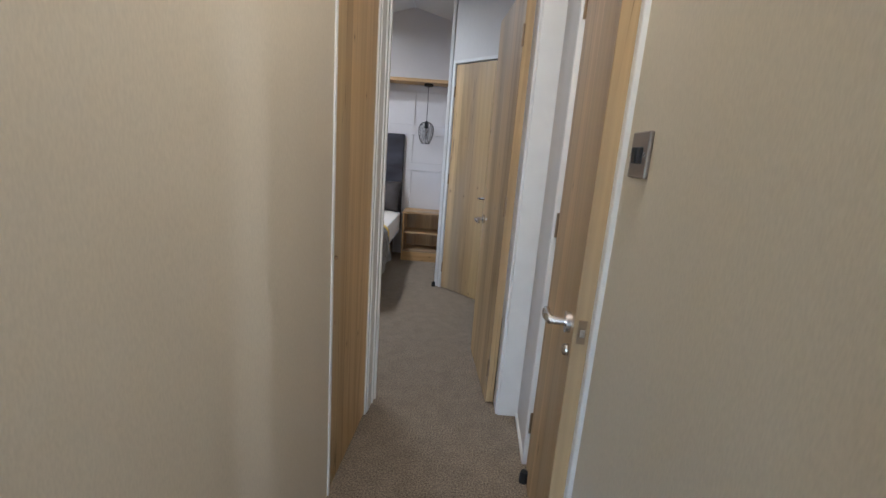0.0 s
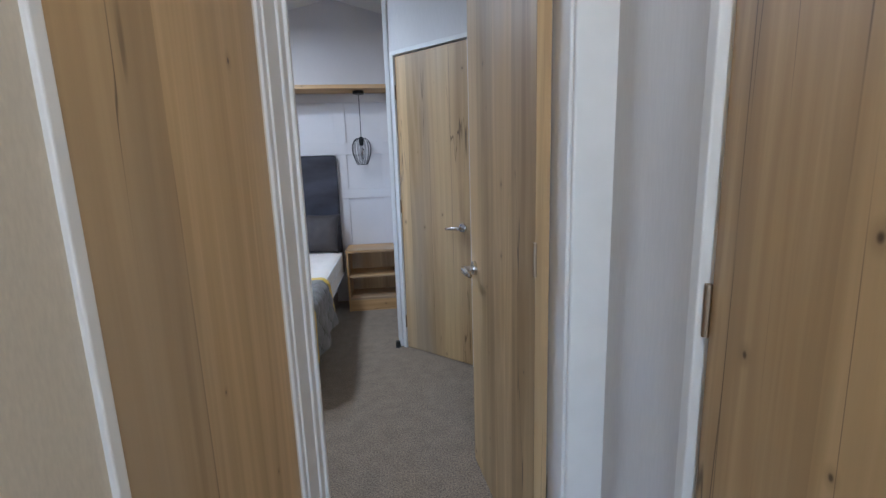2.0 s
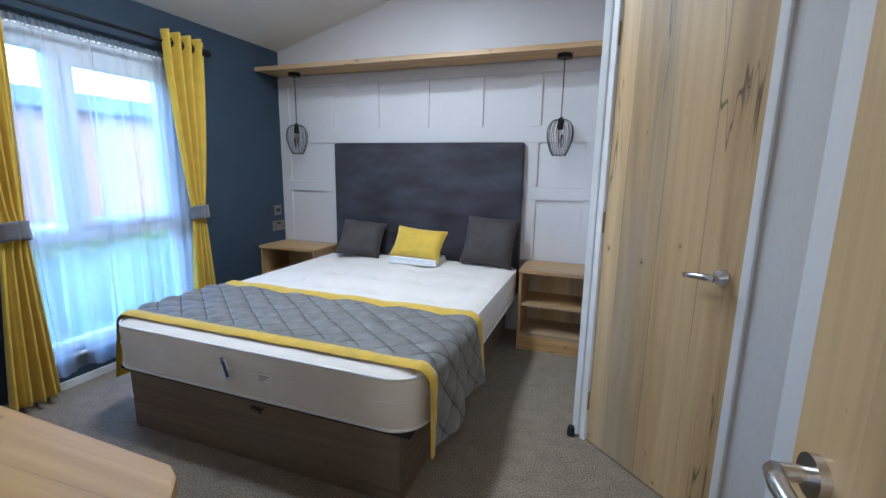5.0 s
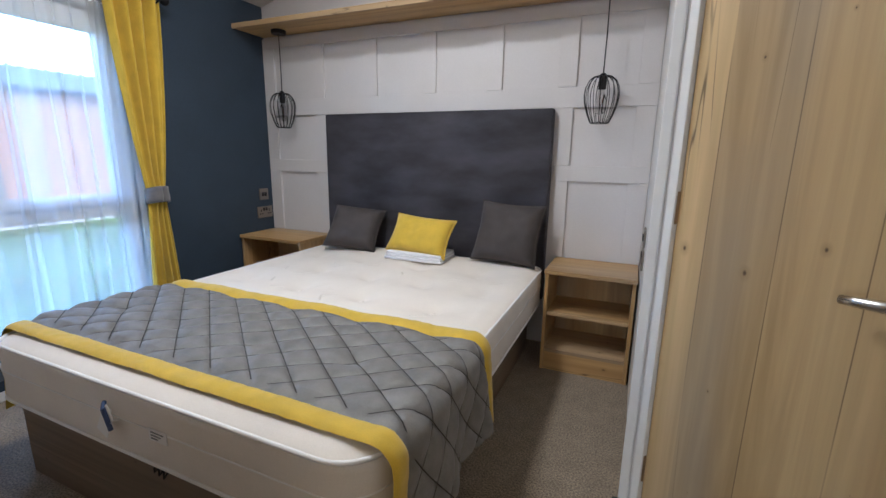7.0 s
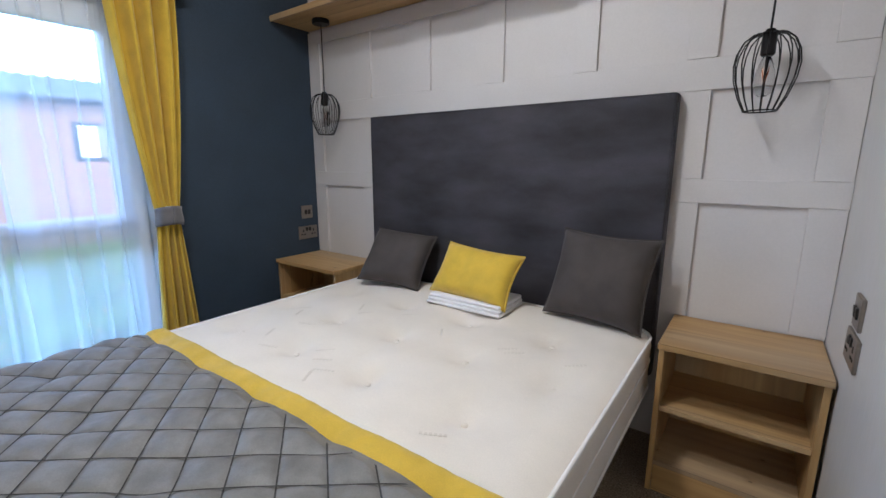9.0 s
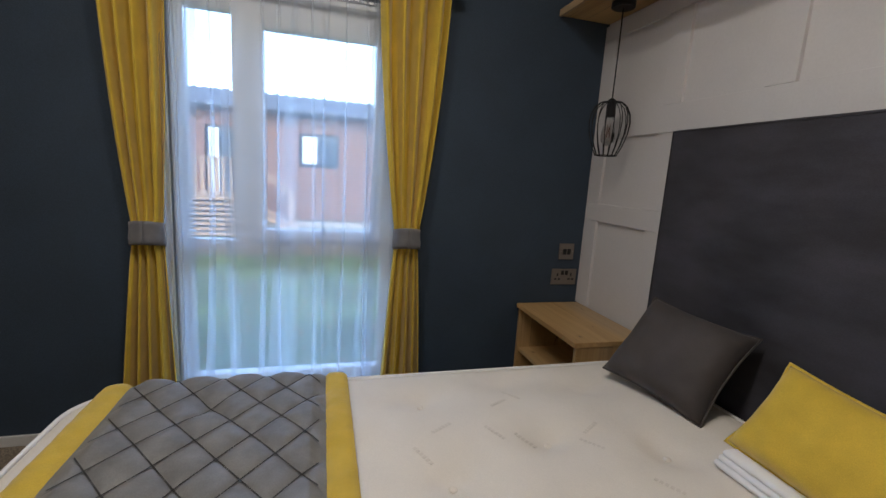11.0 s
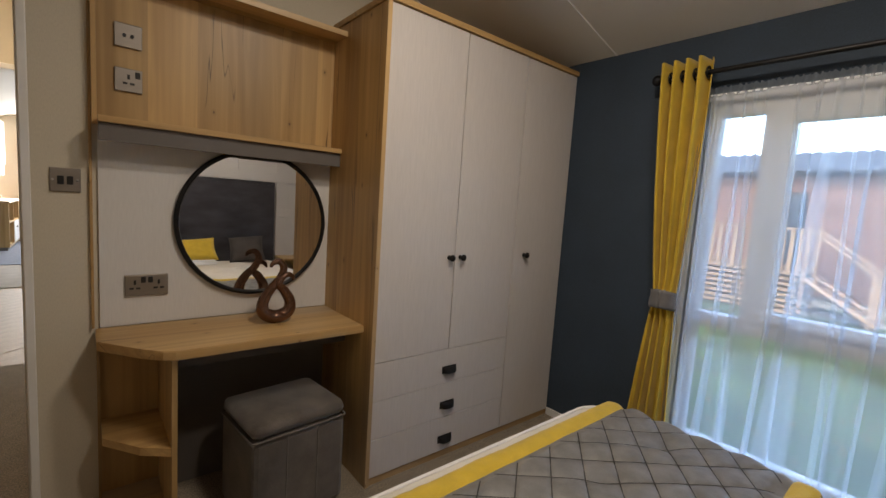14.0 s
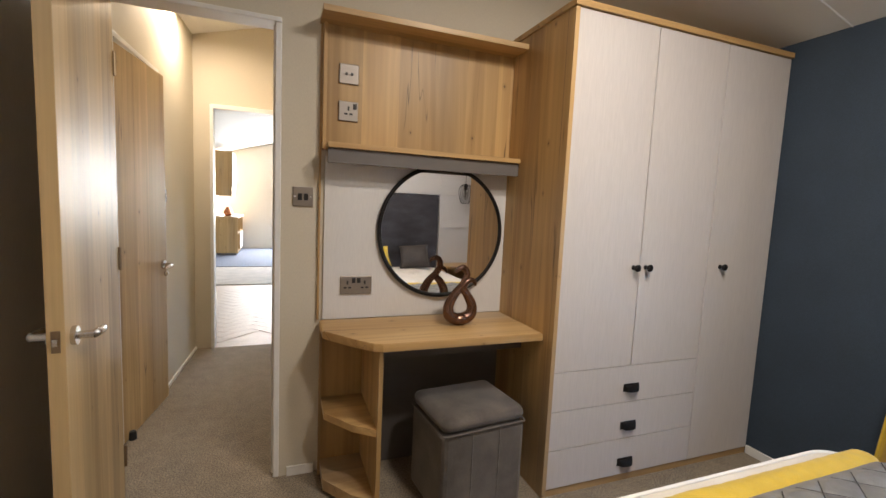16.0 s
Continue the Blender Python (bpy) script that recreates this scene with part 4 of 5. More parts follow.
def drape(y_top0, y_top1, y_tie0, y_tie1, y_bot0, y_bot1, label):
    c = thing("curtain", label, "curtain", group="pair of mustard curtains")
    NU, NVV = 150, 70
    zt, ztie, zb = 2.05, 0.905, 0.035
    waves = 4.0
    rows = []
    for j in range(NVV + 1):
        z = zt + (zb - zt) * j / NVV
        if z > ztie:
            f = (zt - z) / (zt - ztie)
            g = f ** 1.7
            a, b = y_top0 + (y_tie0 - y_top0) * g, y_top1 + (y_tie1 - y_top1) * g
            amp = 0.042 * (1 - f) + 0.016 * f
        else:
            f = min(1, (ztie - z) / (ztie - zb))
            g = f ** 0.8
            a, b = y_tie0 + (y_bot0 - y_tie0) * g, y_tie1 + (y_bot1 - y_tie1) * g
            amp = 0.016 + 0.03 * f
        pinch = math.exp(-((z - ztie) / 0.07) ** 2)
        row = []
        for i in range(NU + 1):
            u = i / NU
            ph = u * waves * 2 * math.pi
            w = math.sin(ph) + 0.3 * math.sin(2.3 * ph + z * 1.5) * min(1, (zt - z) * 1.5)
            bow = 0.03 * math.sin(u * math.pi) * pinch
            y = a + (b - a) * (u + 0.02 * math.sin(ph * 1.0 + 1) * min(1, (zt - z)))
            row.append((RX + w * amp * (1 - 0.45 * pinch) + bow, y, z + 0.004 * math.sin(ph)))
        rows.append(row)
    ob = part("drape", sheet(B(), rows), YELLOW, c, smooth=True)
    md = ob.modifiers.new("thickness", "SOLIDIFY")
    md.thickness = 0.004
    yc, wy = (y_tie0 + y_tie1) / 2, (y_tie1 - y_tie0) / 2 + 0.012
    rows = []
    for j in range(7):
        z = ztie - 0.045 + 0.09 * j / 6
        k = 1 + 0.04 * math.sin(j)
        rows.append([(RX + 0.012 + 0.052 * k * math.cos(a), yc + wy * k * math.sin(a), z + 0.012 * math.cos(a)) for a in [2 * math.pi * i / 32 for i in range(33)]])
    tb = part("tieback", sheet(B(), rows), TIE, c, "grey velvet tieback", smooth=True)
    md = tb.modifiers.new("thickness", "SOLIDIFY")
    md.thickness = 0.008
    for k in range(int(waves * 2)):
        yy = y_top0 + (y_top1 - y_top0) * (k + 0.5) / (waves * 2)
        bm = B()
        tube(bm, [(RX + 0.024 * math.cos(a), yy, RZ + 0.024 * math.sin(a)) for a in [2 * math.pi * i / 20 for i in range(20)]], 0.005, 6, True)
        part("eyelet", bm, BLACK, c, "black metal eyelet ring", smooth=True)


drape(4.61, 4.83, 4.69, 4.79, 4.61, 4.82, "mustard velvet eyelet curtain tied back beside the wardrobe")
drape(5.61, 5.915, 5.715, 5.815, 5.66, 5.86, "mustard velvet eyelet curtain tied back beside the bed")

vo = thing("sheer_curtain", "gathered white voile panel over the window", "sheer curtain")
random.seed(9)


def voile_pt(u, z):
    a = 0.018 * math.sin(u * 41 + 2.2 * math.sin(u * 9)) + 0.013 * math.sin(u * 19 + 1.4 * math.sin(z * 1.3)) + 0.004 * math.sin(u * 97)
    k = 0.35 + 0.65 * min(1, (1.885 - z) / 0.5)
    y = 4.755 + u * 0.985 + (0.026 * math.sin(u * 33 + 0.5 * math.sin(z * 1.1)) + 0.010 * math.sin(u * 71 + 1)) * k
    return XW + 0.045 + a * k, y, z


part("voile", sheet(B(), [[voile_pt(i / 240, 1.885 - 1.785 * j / 40) for i in range(241)] for j in range(41)]), SHEER, vo, smooth=True)
# gathers where the cloth is folded over itself, wandering and widening towards the hem
for k in range(17):
    u0, w0 = (k + random.uniform(0.1, 0.9)) / 17, random.uniform(0.006, 0.022)
    lean, grow = random.uniform(-0.035, 0.035), random.uniform(0.7, 2.2)
    for layer in range(random.choice((1, 1, 2))):
        rows = []
        for j in range(31):
            f = j / 30
            z = 1.885 - 1.785 * f
            row = []
            for i in range(5):
                u = min(0.995, max(0.005, u0 + lean * f ** 1.4 + 0.004 * math.sin(f * 5 + k) + (i / 4 - 0.5) * w0 * (1 + grow * f)))
                x, y, z_ = voile_pt(u, z)
                row.append((x + 0.007 * (layer + 1) + 0.006 * math.sin(math.pi * i / 4), y, z_))
            rows.append(row)
        part("gather", sheet(B(), rows), SHEER, vo, smooth=True)
bm = B()
rows = [[(XW + 0.045 + 0.009 * math.sin(i * 0.9) + 0.004 * math.sin(i * 2.7), 4.755 + i * 0.985 / 240, 1.885 + dz + 0.004 * math.sin(i * 1.3)) for i in range(241)] for dz in (-0.008, 0.012, 0.035)]
part("header_tape", sheet(bm, rows), SHEER, vo, smooth=True)
part("rail", cyl(B(), (XW + 0.045, 4.75, 1.885), (XW + 0.045, 5.745, 1.885), 0.005, 8), UPVC, vo)

# ---- wardrobe ----
WX0, WX1, WYF = XW + 0.004, 0.06, 4.06
wr = thing("wardrobe", "fitted wardrobe with cashmere doors and oak sides", "wardrobe")
part("side_panel", box(B(), WX1, WX1 + 0.02, YD + 0.002, WYF + 0.004, 0.0, 2.115, 0.001), OAK_V, wr)
part("carcass", box(B(), WX0, WX1 - 0.001, YD + 0.002, WYF - 0.021, 0.03, 2.114), OAK_V, wr)
part("top_board", box(B(), WX0, WX1 + 0.026, YD + 0.002, WYF + 0.012, 2.116, 2.142, 0.002), OAK_X, wr)
part("plinth", box(B(), WX0, WX1 - 0.001, YD + 0.05, WYF - 0.006, 0.0, 0.034), OAK_X, wr)


def wdoor(x0, x1, z0, z1, kx):
    d = part("door", box(B(), x0 + 0.0015, x1 - 0.0015, WYF - 0.02, WYF, z0, z1, 0.0015), WARD, wr, "cashmere laminate door")
    if kx is not None:
        part("knob", lathe(B(), [(0.0, 0.0), (0.012, 0.0), (0.009, 0.006), (0.006, 0.012), (0.012, 0.018), (0.0165, 0.024), (0.0165, 0.030), (0.012, 0.034), (0, 0.035)], (0, 0, 0), 20), BLACK, d, "round black knob", smooth=True).matrix_world = pose(kx, WYF, 1.048, -90)
    return d


wdoor(-0.3695, WX1, 0.582, 2.113, -0.335), wdoor(-0.802, -0.3725, 0.582, 2.113, -0.407), wdoor(WX0 + 0.002, -0.805, 0.036, 2.113, -0.893)
for z0, z1, hz in ((0.402, 0.579, 0.470), (0.220, 0.399, 0.283), (0.037, 0.217, 0.098)):
    d = part("drawer", box(B(), -0.802, WX1 - 0.0015, WYF - 0.02, WYF, z0, z1, 0.0015), WARD, wr, "cashmere laminate drawer front")
    bm = B()
    n = 14
    rows = []
    for j in range(7):
        f = j / 6
        rows.append([(-0.384 + (0.036 + 0.006 * f) * math.cos(math.pi * i / n), WYF + 0.003 + (0.024 * math.cos(f * math.pi / 2 * 0.85)) * (0.25 + 0.75 * math.sin(math.pi * i / n) ** 0.6), hz - 0.012 + 0.030 * math.sin(f * math.pi / 2)) for i in range(n + 1)])
    sheet(bm, rows)
    box(bm, -0.384 - 0.046, -0.384 + 0.046, WYF, WYF + 0.003, hz - 0.016, hz + 0.022, 0.001)
    cp = part("cup_handle", bm, BLACK, d, "black cup pull", smooth=False)

# ---- dressing table ----
VX0, VX1 = 0.081, 1.015
va = thing("dressing_table", "built-in oak dressing table with an open corner shelf end", "dressing table")


def desk_pts(o=0.0):
    return [(VX0, YD + 0.014), (VX1 - o, YD + 0.014), (VX1 - o, 3.755 - o), (0.90 - o, 3.90 - o), (0.84 - o, 3.965 - o), (0.805 - o, 3.982 - o), (VX0, 3.99 - o)]


bm = extrude_poly(B(), desk_pts(), 0.708, 0.742)
bmesh.ops.bevel(bm, geom=[e for e in bm.edges if abs(e.verts[0].co.z - e.verts[1].co.z) < 1e-5], offset=0.003, segments=2, affect="EDGES")
part("worktop", bm, OAK_X, va)
part("upright", box(B(), 0.795, 0.813, YD + 0.014, 3.955, 0.0, 0.707, 0.001), OAK_V, va)
part("end_back", box(B(), 0.814, VX1 - 0.012, YD + 0.012, YD + 0.024, 0.0, 0.707), OAK_V, va)
part("end_side", box(B(), VX1 - 0.012, VX1 - 0.002, YD + 0.012, 3.60, 0.0, 0.707), OAK_V, va)
for z in (0.02, 0.345):
    part("corner_shelf", extrude_poly(B(), [(0.8135, YD + 0.0245), (VX1 - 0.0125, YD + 0.0245), (VX1 - 0.0125, 3.745), (0.90, 3.885), (0.8135, 3.95)], z, z + 0.03 if z > 0.1 else z + 0.05), OAK_X, va)
part("rear_rail", box(B(), VX0, 0.794, 3.80, 3.815, 0.62, 0.707, 0.001), DARKBACK, va, "grey-brown apron board")
part("knee_back", box(B(), VX0, 0.794, YD + 0.002, YD + 0.012, 0.0, 0.70), DARKBACK, va)
pb = structure("wall_vanity_board", box(B(), VX0 - 0.001, 1.0, YD, YD + 0.011, 0.743, 1.49), GREYWALL, "pale board behind the dressing mirror")
us = thing("wall_shelf_unit", "oak open wall shelf unit above the mirror", "shelf unit")
part("back", box(B(), VX0, 1.0, YD, YD + 0.019, 1.538, 2.05), OAK_V, us)
part("bottom", box(B(), VX0, 1.0, YD, 3.70, 1.515, 1.537, 0.001), OAK_X, us)
part("top", box(B(), VX0, 1.03, YD, 3.715, 2.051, 2.075, 0.001), OAK_X, us)
part("side", box(B(), 1.0005, 1.016, YD, 3.60, 1.515, 2.05, 0.001), OAK_V, us)
part("pelmet", box(B(), VX0, 0.999, 3.67, 3.684, 1.452, 1.5145, 0.001), DARKBACK, us, "grey-brown underside rail")
tr_ = structure("trim_vanity", box(B(), 1.0165, 1.026, YD, YD + 0.016, 0.743, 2.05, 0.002), OAK_V, "narrow oak edge strip beside the mirror", "trim")

mi = thing("round_mirror", "round wall mirror with a thin black frame", "mirror", pose(0.432, YD + 0.012, 1.163))
bm = B()
cyl(bm, (0, 0, 0), (0, 0.016, 0), 0.308, 96)
part("glass", bm, MIRROR, mi)
bm = B()
pts = [(0.318 * math.cos(a), 0.015, 0.318 * math.sin(a)) for a in [2 * math.pi * i / 96 for i in range(96)]]
tube(bm, pts, 0.0105, 8, True)
part("frame", bm, BLACK, mi, smooth=True)

# figurine: two looped strands rising from one rounded body
vs_ = thing("ornament", "glossy bronze ceramic entwined ornament", "ornament", pose(0.398, 3.775, 0.742, 0, 0, 180))
bm = B()


def strand(pts, rad):
    pts = [Vector(p) for p in pts]
    fine, rr = [], []
    k = len(pts)
    for i in range(k - 1):
        p0, p1, p2, p3 = pts[max(0, i - 1)], pts[i], pts[i + 1], pts[min(k - 1, i + 2)]
        for s in range(8):
            t = s / 8
            fine.append(0.5 * ((2 * p1) + (p2 - p0) * t + (2 * p0 - 5 * p1 + 4 * p2 - p3) * t * t + (3 * p1 - p0 - 3 * p2 + p3) * t ** 3))
            rr.append(rad[i] + (rad[i + 1] - rad[i]) * t)
    fine.append(pts[-1]), rr.append(rad[-1])
    tube(bm, fine, rr, 14)


strand([(0.0, 0, 0.022), (-0.05, 0, 0.045), (-0.058, 0, 0.09), (-0.03, 0, 0.145), (0.012, 0.006, 0.19), (0.03, 0.006, 0.235), (0.012, 0.004, 0.268), (-0.018, 0, 0.262), (-0.028, 0, 0.245)], [0.03, 0.028, 0.024, 0.02, 0.017, 0.016, 0.014, 0.011, 0.005])
strand([(0.0, 0, 0.022), (0.05, 0, 0.045), (0.058, 0, 0.09), (0.032, 0, 0.14), (0.006, -0.008, 0.17), (0.02, -0.01, 0.20), (0.045, -0.008, 0.212), (0.066, -0.004, 0.2), (0.072, 0, 0.182)], [0.03, 0.028, 0.024, 0.02, 0.016, 0.014, 0.012, 0.010, 0.004])
ball(bm, (0, 0, 0.028), 0.05, 1.05, 0.75, 0.56, 20)
part("body", bm, BRONZE, vs_, smooth=True)

# stool
st = thing("stool", "taupe velvet cube stool under the dressing table", "stool", pose(0.40, 3.915, 0, 0, 0, 6))
bm = box(B(), -0.195, 0.195, -0.165, 0.165, 0.012, 0.385, 0.02)
part("body", bm, STOOLM, st, smooth=False)
bm = box(B(), -0.197, 0.197, -0.167, 0.167, 0.387, 0.452, 0.031)
for v in bm.verts:
    v.co.z += 0.010 * max(0.0, 1 - (v.co.x / 0.2) ** 2) * max(0.0, 1 - (v.co.y / 0.17) ** 2) if v.co.z > 0.42 else 0.0
part("lid", bm, STOOLM, st, smooth=True)
part("piping", tube(B(), [(p.x, p.y, 0.386) for p in rrect(-0.198, 0.198, -0.168, 0.168, 0.02, 0)], 0.004, 6, True), STOOLM, st)
for sx in (-0.065, 0.065):
    part("seam", tube(B(), [(sx, 0.166, 0.02), (sx, 0.167, 0.38)], 0.0025, 5), STOOLM, st)
for sx in (-0.15, 0.15):
    for sy in (-0.12, 0.12):
        part("foot", cyl(B(), (sx, sy, 0), (sx, sy, 0.013), 0.018, 12), RUBBER, st)

# ---- bathroom glimpse ----
bt = thing("bath_unit", "white bathroom vanity with a teal wall panel", "bathroom unit")
part("cabinet", box(B(), 2.55, XE - 0.01, 2.75, 3.39, 0, 0.82, 0.004), TRIM, bt)
part("basin_top", box(B(), 2.53, XE - 0.01, 2.73, 3.39, 0.821, 0.86, 0.006), UPVC, bt)
part("wall_panel", box(B(), 2.1, XE - 0.01, 3.38, 3.392, 1.95, 2.3), BATHTEAL, bt, "teal splash panel")

# ---- lounge seen down the passage ----
rg = thing("rug", "pale patterned rug on the lounge floor", "rug")
part("rug_body", box(B(), 0.3, 2.6, -3.1, -1.35, -0.004, 0.008, 0.003), RUG, rg)
lc = structure("floor_lounge_carpet", box(B(), XW, XE, -6.38, -3.2, -0.003, 0.006), GREYCARPET, "grey-blue lounge carpet", "floor")
sb = thing("sideboard", "oak media sideboard with open shelves", "sideboard")
SX0, SX1, SY0, SY1, SH = 2.06, 2.50, -6.25, -4.85, 0.86
part("top", box(B(), SX0 - 0.01, SX1, SY0, SY1 + 0.01, SH - 0.03, SH, 0.002), OAK_Y, sb)
part("end", box(B(), SX0, SX1, SY1 - 0.03, SY1, 0.06, SH - 0.031, 0.002), OAK_V, sb)
part("end", box(B(), SX0, SX1, SY0, SY0 + 0.03, 0.06, SH - 0.031, 0.002), OAK_V, sb)
part("divider", box(B(), SX0 + 0.005, SX1 - 0.03, -5.52, -5.50, 0.06, SH - 0.031, 0.002), OAK_V, sb)
part("shelf", box(B(), SX0 + 0.005, SX1 - 0.03, SY0 + 0.031, SY1 - 0.031, 0.47, 0.495, 0.002), OAK_Y, sb)
part("base", box(B(), SX0 + 0.005, SX1 - 0.03, SY0 + 0.031, SY1 - 0.031, 0.06, 0.085, 0.002), OAK_Y, sb)
part("back", box(B(), SX1 - 0.028, SX1 - 0.01, SY0 + 0.031, SY1 - 0.031, 0.06, SH - 0.031), OAK_V, sb)
part("plinth", box(B(), SX0 + 0.03, SX1 - 0.03, SY0 + 0.01, SY1 - 0.02, 0.006, 0.059), DARKBACK, sb)
dw_ = part("drawer", box(B(), SX0 - 0.004, SX0 + 0.014, SY0 + 0.032, -5.525, 0.088, 0.467, 0.003), TRIM, sb, "white drawer front")
part("cup_handle", box(B(), SX0 - 0.016, SX0 - 0.004, -5.90, -5.82, 0.34, 0.37, 0.004), BLACK, dw_)
tc_ = thing("wall_cupboard", "oak wall cupboard with white door above the sideboard", "cupboard")
part("carcass", box(B(), 2.19, 2.56, -5.75, -5.05, 1.30, 2.28, 0.003), OAK_V, tc_)
part("door", box(B(), 2.17, 2.189, -5.73, -5.07, 1.50, 2.26, 0.003), TRIM, tc_, "white cupboard door")
part("niche_back", box(B(), 2.54, 2.56, -5.75, -5.05, SH + 0.001, 1.299), OAK_V, tc_)
for yy in (-5.02, -5.25):
    v_ = thing("vase", "copper glazed vase on the sideboard", "vase", pose(2.27, yy, SH))
    part("body", lathe(B(), [(0, 0), (0.05, 0), (0.085, 0.06), (0.07, 0.13), (0.035, 0.17), (0.04, 0.2), (0.0, 0.2)], (0, 0, 0), 20), COPPER, v_, smooth=True)
lcurt = thing("curtain", "pale cream lounge curtain by the end window", "curtain")
part("drape", sheet(B(), [[(2.72 + 0.03 * math.sin(i * 0.9), -6.25 + i * 0.022, z) for i in range(60)] for z in (0.05, 1.0, 2.1)]), LINEN, lcurt, smooth=True)

# herringbone planks of the lounge floor near the doorway
hbp = thing("plank_floor", "pale oak herringbone planks", "floor", kind="structure")
pm = None
PW, PN = 0.11, 4
for a in range(-22, 23):
    for b in range(-3, 4):
        for flip in (0, 1):
            u, v = a + PN * b, a - PN * b
            cu, cv = (u + PN / 2, v + 0.5) if not flip else (u + PN + 0.5, v + 1 - PN / 2)
            cx, cy = 1.45 + (cu - cv) * PW / math.sqrt(2), 0.1 + (cu + cv) * PW / math.sqrt(2)
            if not (0.75 < cx < 2.35 and -1.15 < cy < 1.25):
                continue
            if pm is None:
                ob = part("plank", box(B(), -PW * PN / 2 + 0.001, PW * PN / 2 - 0.001, -PW / 2 + 0.001, PW / 2 - 0.001, -0.0035, 0.0, 0.0008), LVT, hbp)
                pm = ob.data
            else:
                ob = new("plank", pm)
                ob.parent = hbp
            ob.matrix_world = pose(cx, cy, 0.0, 0, 0, 135 if flip else 45)

# ---- outside ----
structure("ground", box(B(), -300, 300, -300, 300, -0.75, -0.65), GRASS, "mown grass reaching the horizon", "ground")
structure("pavement", box(B(), -12.3, -11.6, -10, 20, -0.66, -0.63), PAVE, "pale gravel path along the lodge", "pavement")
lo = thing("lodge", "brown timber-clad holiday lodge with a grey tiled roof", "lodge")
part("wall", box(B(), -17, -13.05, -8, 16, -0.4, 2.75), CLAD, lo)
bm = B()
for k in range(22):
    z = -0.38 + k * 0.142
    box(bm, -13.05, -13.02, -8, 16, z, z + 0.128, 0, Matrix.Identity(4))
part("cladding_boards", bm, CLAD, lo)
part("plinth", box(B(), -16.9, -13.1, -7.9, 15.9, -0.66, -0.401), PAVE, lo)
bm = B()
rows = []
for j in range(9):
    f = j / 8
    rows.append([(-12.75 - 2.3 * f, -8.2 + i * 0.06, 2.72 + 0.75 * f + 0.025 * math.sin(i * 0.06 * 2 * math.pi / 0.3) + 0.02 * (j % 2)) for i in range(410)])
sheet(bm, rows)
part("roof", bm, ROOFM, lo)
part("gutter", box(B(), -12.80, -12.70, -8.2, 16.2, 2.64, 2.73, 0.01), BLACK, lo)
for y0, y1, z0, z1 in ((2.2, 3.0, 0.25, 2.2), (4.7, 5.85, 1.2, 2.15), (8.5, 9.6, 1.2, 2.15), (-1.0, 0.2, 1.2, 2.15)):
    w_ = part("window", box(B(), -13.03, -12.98, y0, y1, z0, z1, 0.005), BLACK, lo, "dark framed lodge window")
    part("pane", box(B(), -12.98, -12.972, y0 + 0.07, y1 - 0.07, z0 + 0.07, z1 - 0.07), DARKGLASS, w_)
    part("net", box(B(), -12.972, -12.968, y0 + 0.1, y0 + (y1 - y0) * 0.45, z0 + 0.08, z1 - 0.08), NET, w_)
dk = thing("deck", "raised timber deck with picket balustrade and steps", "deck")
part("platform", box(B(), -12.95, -11.0, -6, 3.4, 0.25, 0.33), DECK, dk)
part("top_rail", box(B(), -11.06, -10.98, -6, 3.4, 1.24, 1.30, 0.005), DECK, dk)
pk = None
for k in range(60):
    if pk is None:
        o_ = part("picket", box(B(), -0.015, 0.015, -0.04, 0.04, 0.331, 1.239, 0.002), DECK, dk)
        pk = o_.data
    else:
        o_ = new("picket", pk)
        o_.parent = dk
    o_.location = (-11.02, -5.9 + k * 0.157, 0)
for k in range(7):
    part("skirt_board", box(B(), -11.0, -10.97, -6, 3.4, -0.62 + k * 0.125, -0.55 + k * 0.125), DECK, dk)
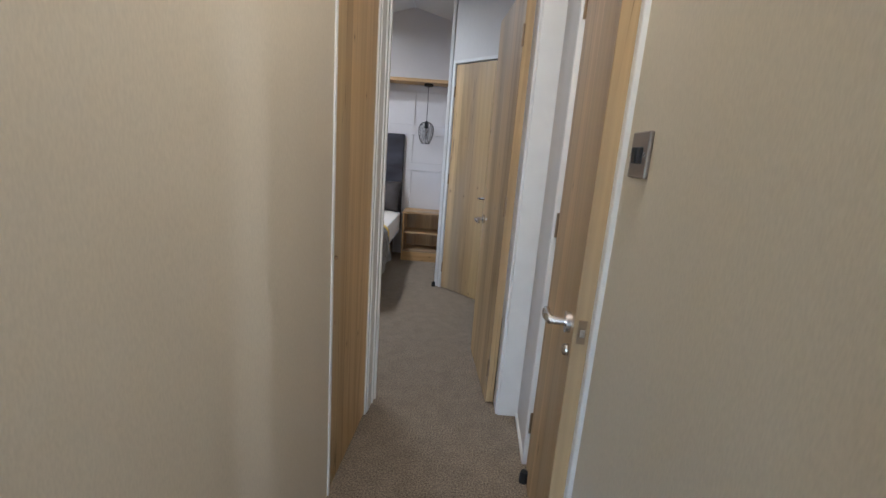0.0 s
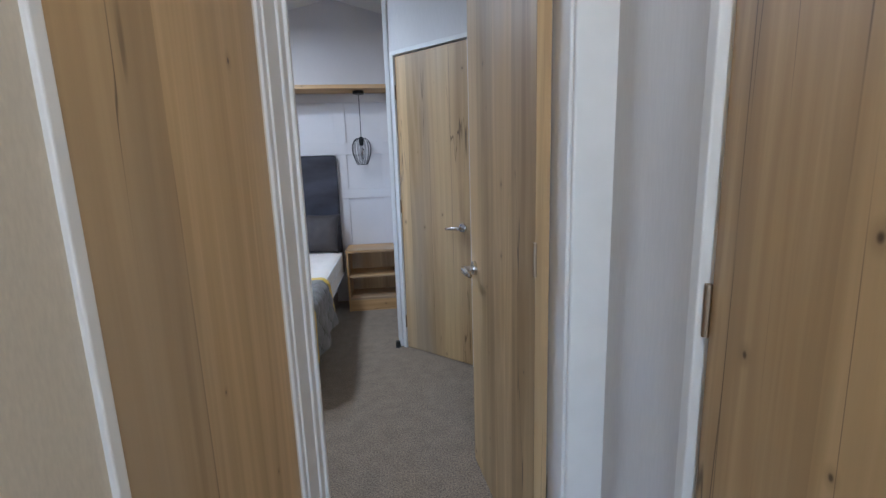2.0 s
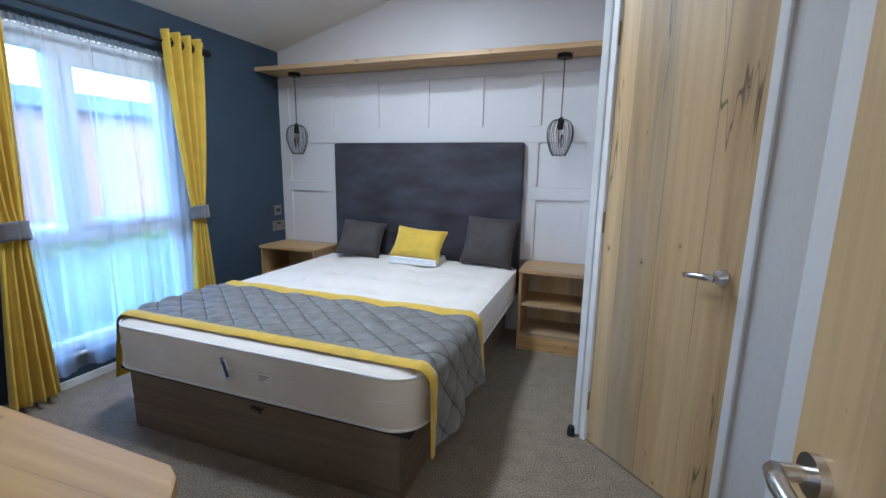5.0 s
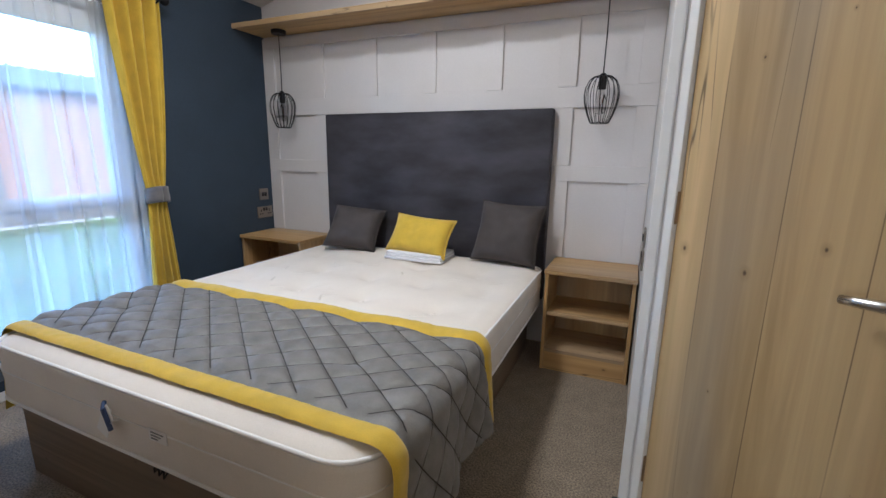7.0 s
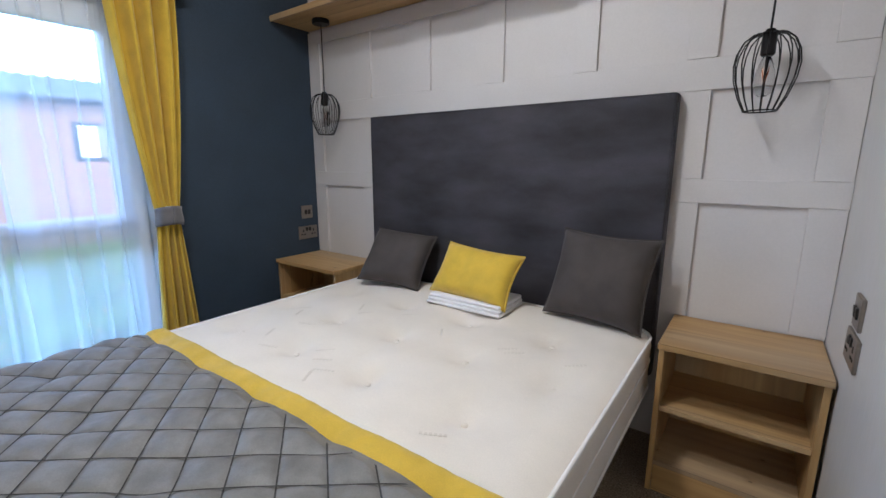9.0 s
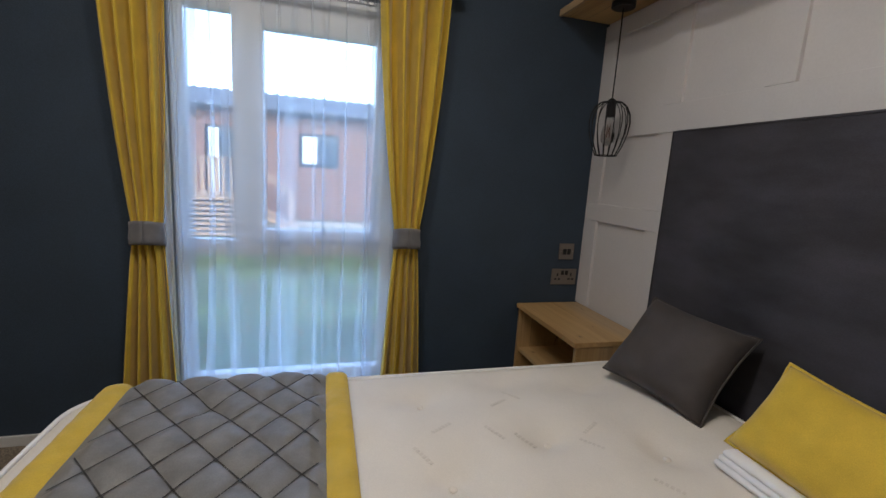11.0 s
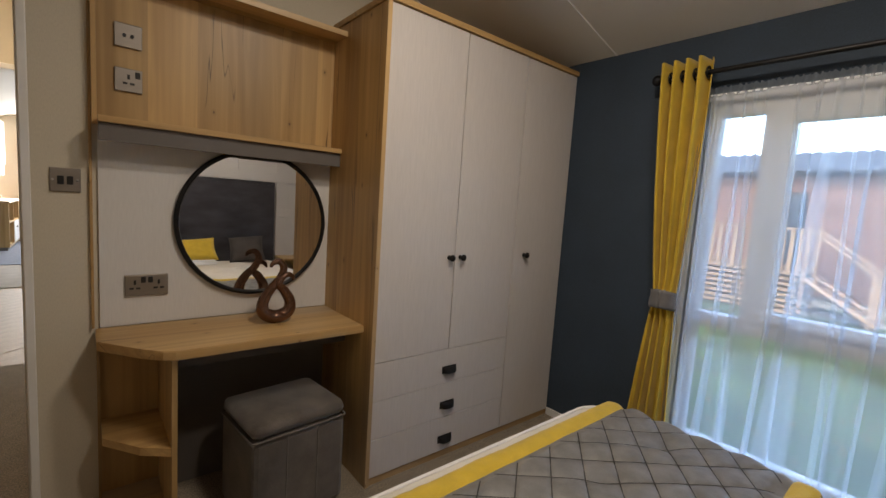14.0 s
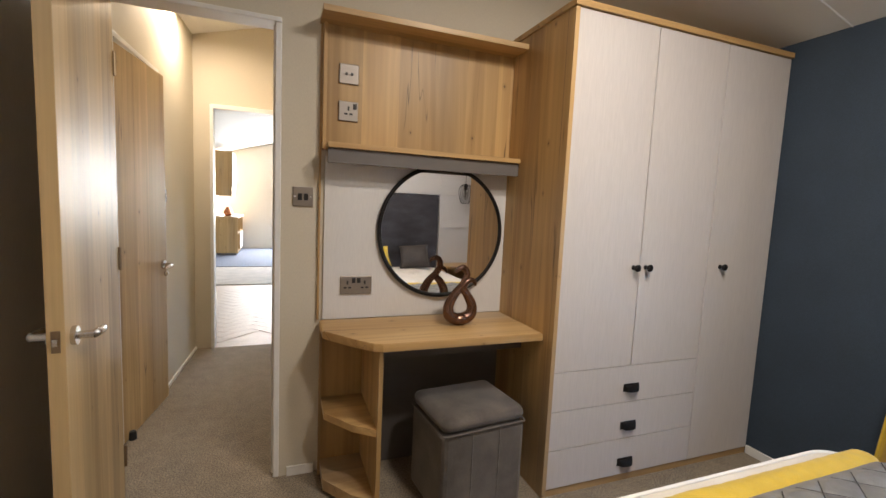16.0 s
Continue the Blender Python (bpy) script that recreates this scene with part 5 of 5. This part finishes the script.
for k in range(5):
    part("step", box(B(), -12.2, -11.2, 3.42 + k * 0.26, 3.68 + k * 0.26, 0.12 - k * 0.18, 0.16 - k * 0.18), DECK, dk)
for xx in (-12.2, -11.15):
    part("newel", box(B(), xx - 0.04, xx + 0.04, 3.42, 3.50, -0.6, 1.35, 0.005), DECK, dk)
    part("newel", box(B(), xx - 0.04, xx + 0.04, 4.55, 4.63, -0.65, 0.45, 0.005), DECK, dk)
    part("handrail", tube(B(), [(xx, 3.46, 1.27), (xx, 4.6, 0.42)], 0.035, 6), DECK, dk)
    part("stringer", tube(B(), [(xx, 3.42, 0.2), (xx, 4.7, -0.62)], 0.06, 4), DECK, dk)
random.seed(3)
vl, fl = [], []
for k in range(2600):
    x, y = random.uniform(-11.5, -1.8), random.uniform(-3, 13)
    s, a = random.uniform(0.025, 0.06), random.uniform(0, 6.28)
    c_, s_ = math.cos(a) * s, math.sin(a) * s
    b0 = len(vl)
    zz = -0.645
    vl += [(x + c_, y + s_, zz), (x - s_ * 0.6, y + c_ * 0.6, zz + 0.015), (x - c_, y - s_, zz), (x + s_ * 0.6, y - c_ * 0.6, zz + 0.012)]
    fl.append((b0, b0 + 1, b0 + 2, b0 + 3))
me = bpy.data.meshes.new("fallen_leaves")
me.from_pydata(vl, [], fl)
me.materials.append(LEAF)
tagged(new("fallen_leaves", me), "dry leaves scattered over the grass", "leaves", kind="stuff")
vl, fl = [], []
for k in range(1500):
    x, y, z = random.gauss(-3.3, 0.25), random.gauss(7.6, 0.5), random.uniform(-0.65, 0.55)
    s, a, e = random.uniform(0.03, 0.06), random.uniform(0, 6.28), random.uniform(-1, 1)
    d1 = Vector((math.cos(a), math.sin(a), e)) * s
    d2 = d1.cross(Vector((0.3, 0.2, 1))).normalized() * s * 0.5
    b0 = len(vl)
    p = Vector((x, y, z))
    vl += [tuple(p + d1), tuple(p + d2), tuple(p - d1), tuple(p - d2)]
    fl.append((b0, b0 + 1, b0 + 2, b0 + 3))
me = bpy.data.meshes.new("shrub")
me.from_pydata(vl, [], fl)
me.materials.append(HEDGE)
tagged(new("shrub", me), "small bright green shrub beside the window", "shrub", kind="stuff")
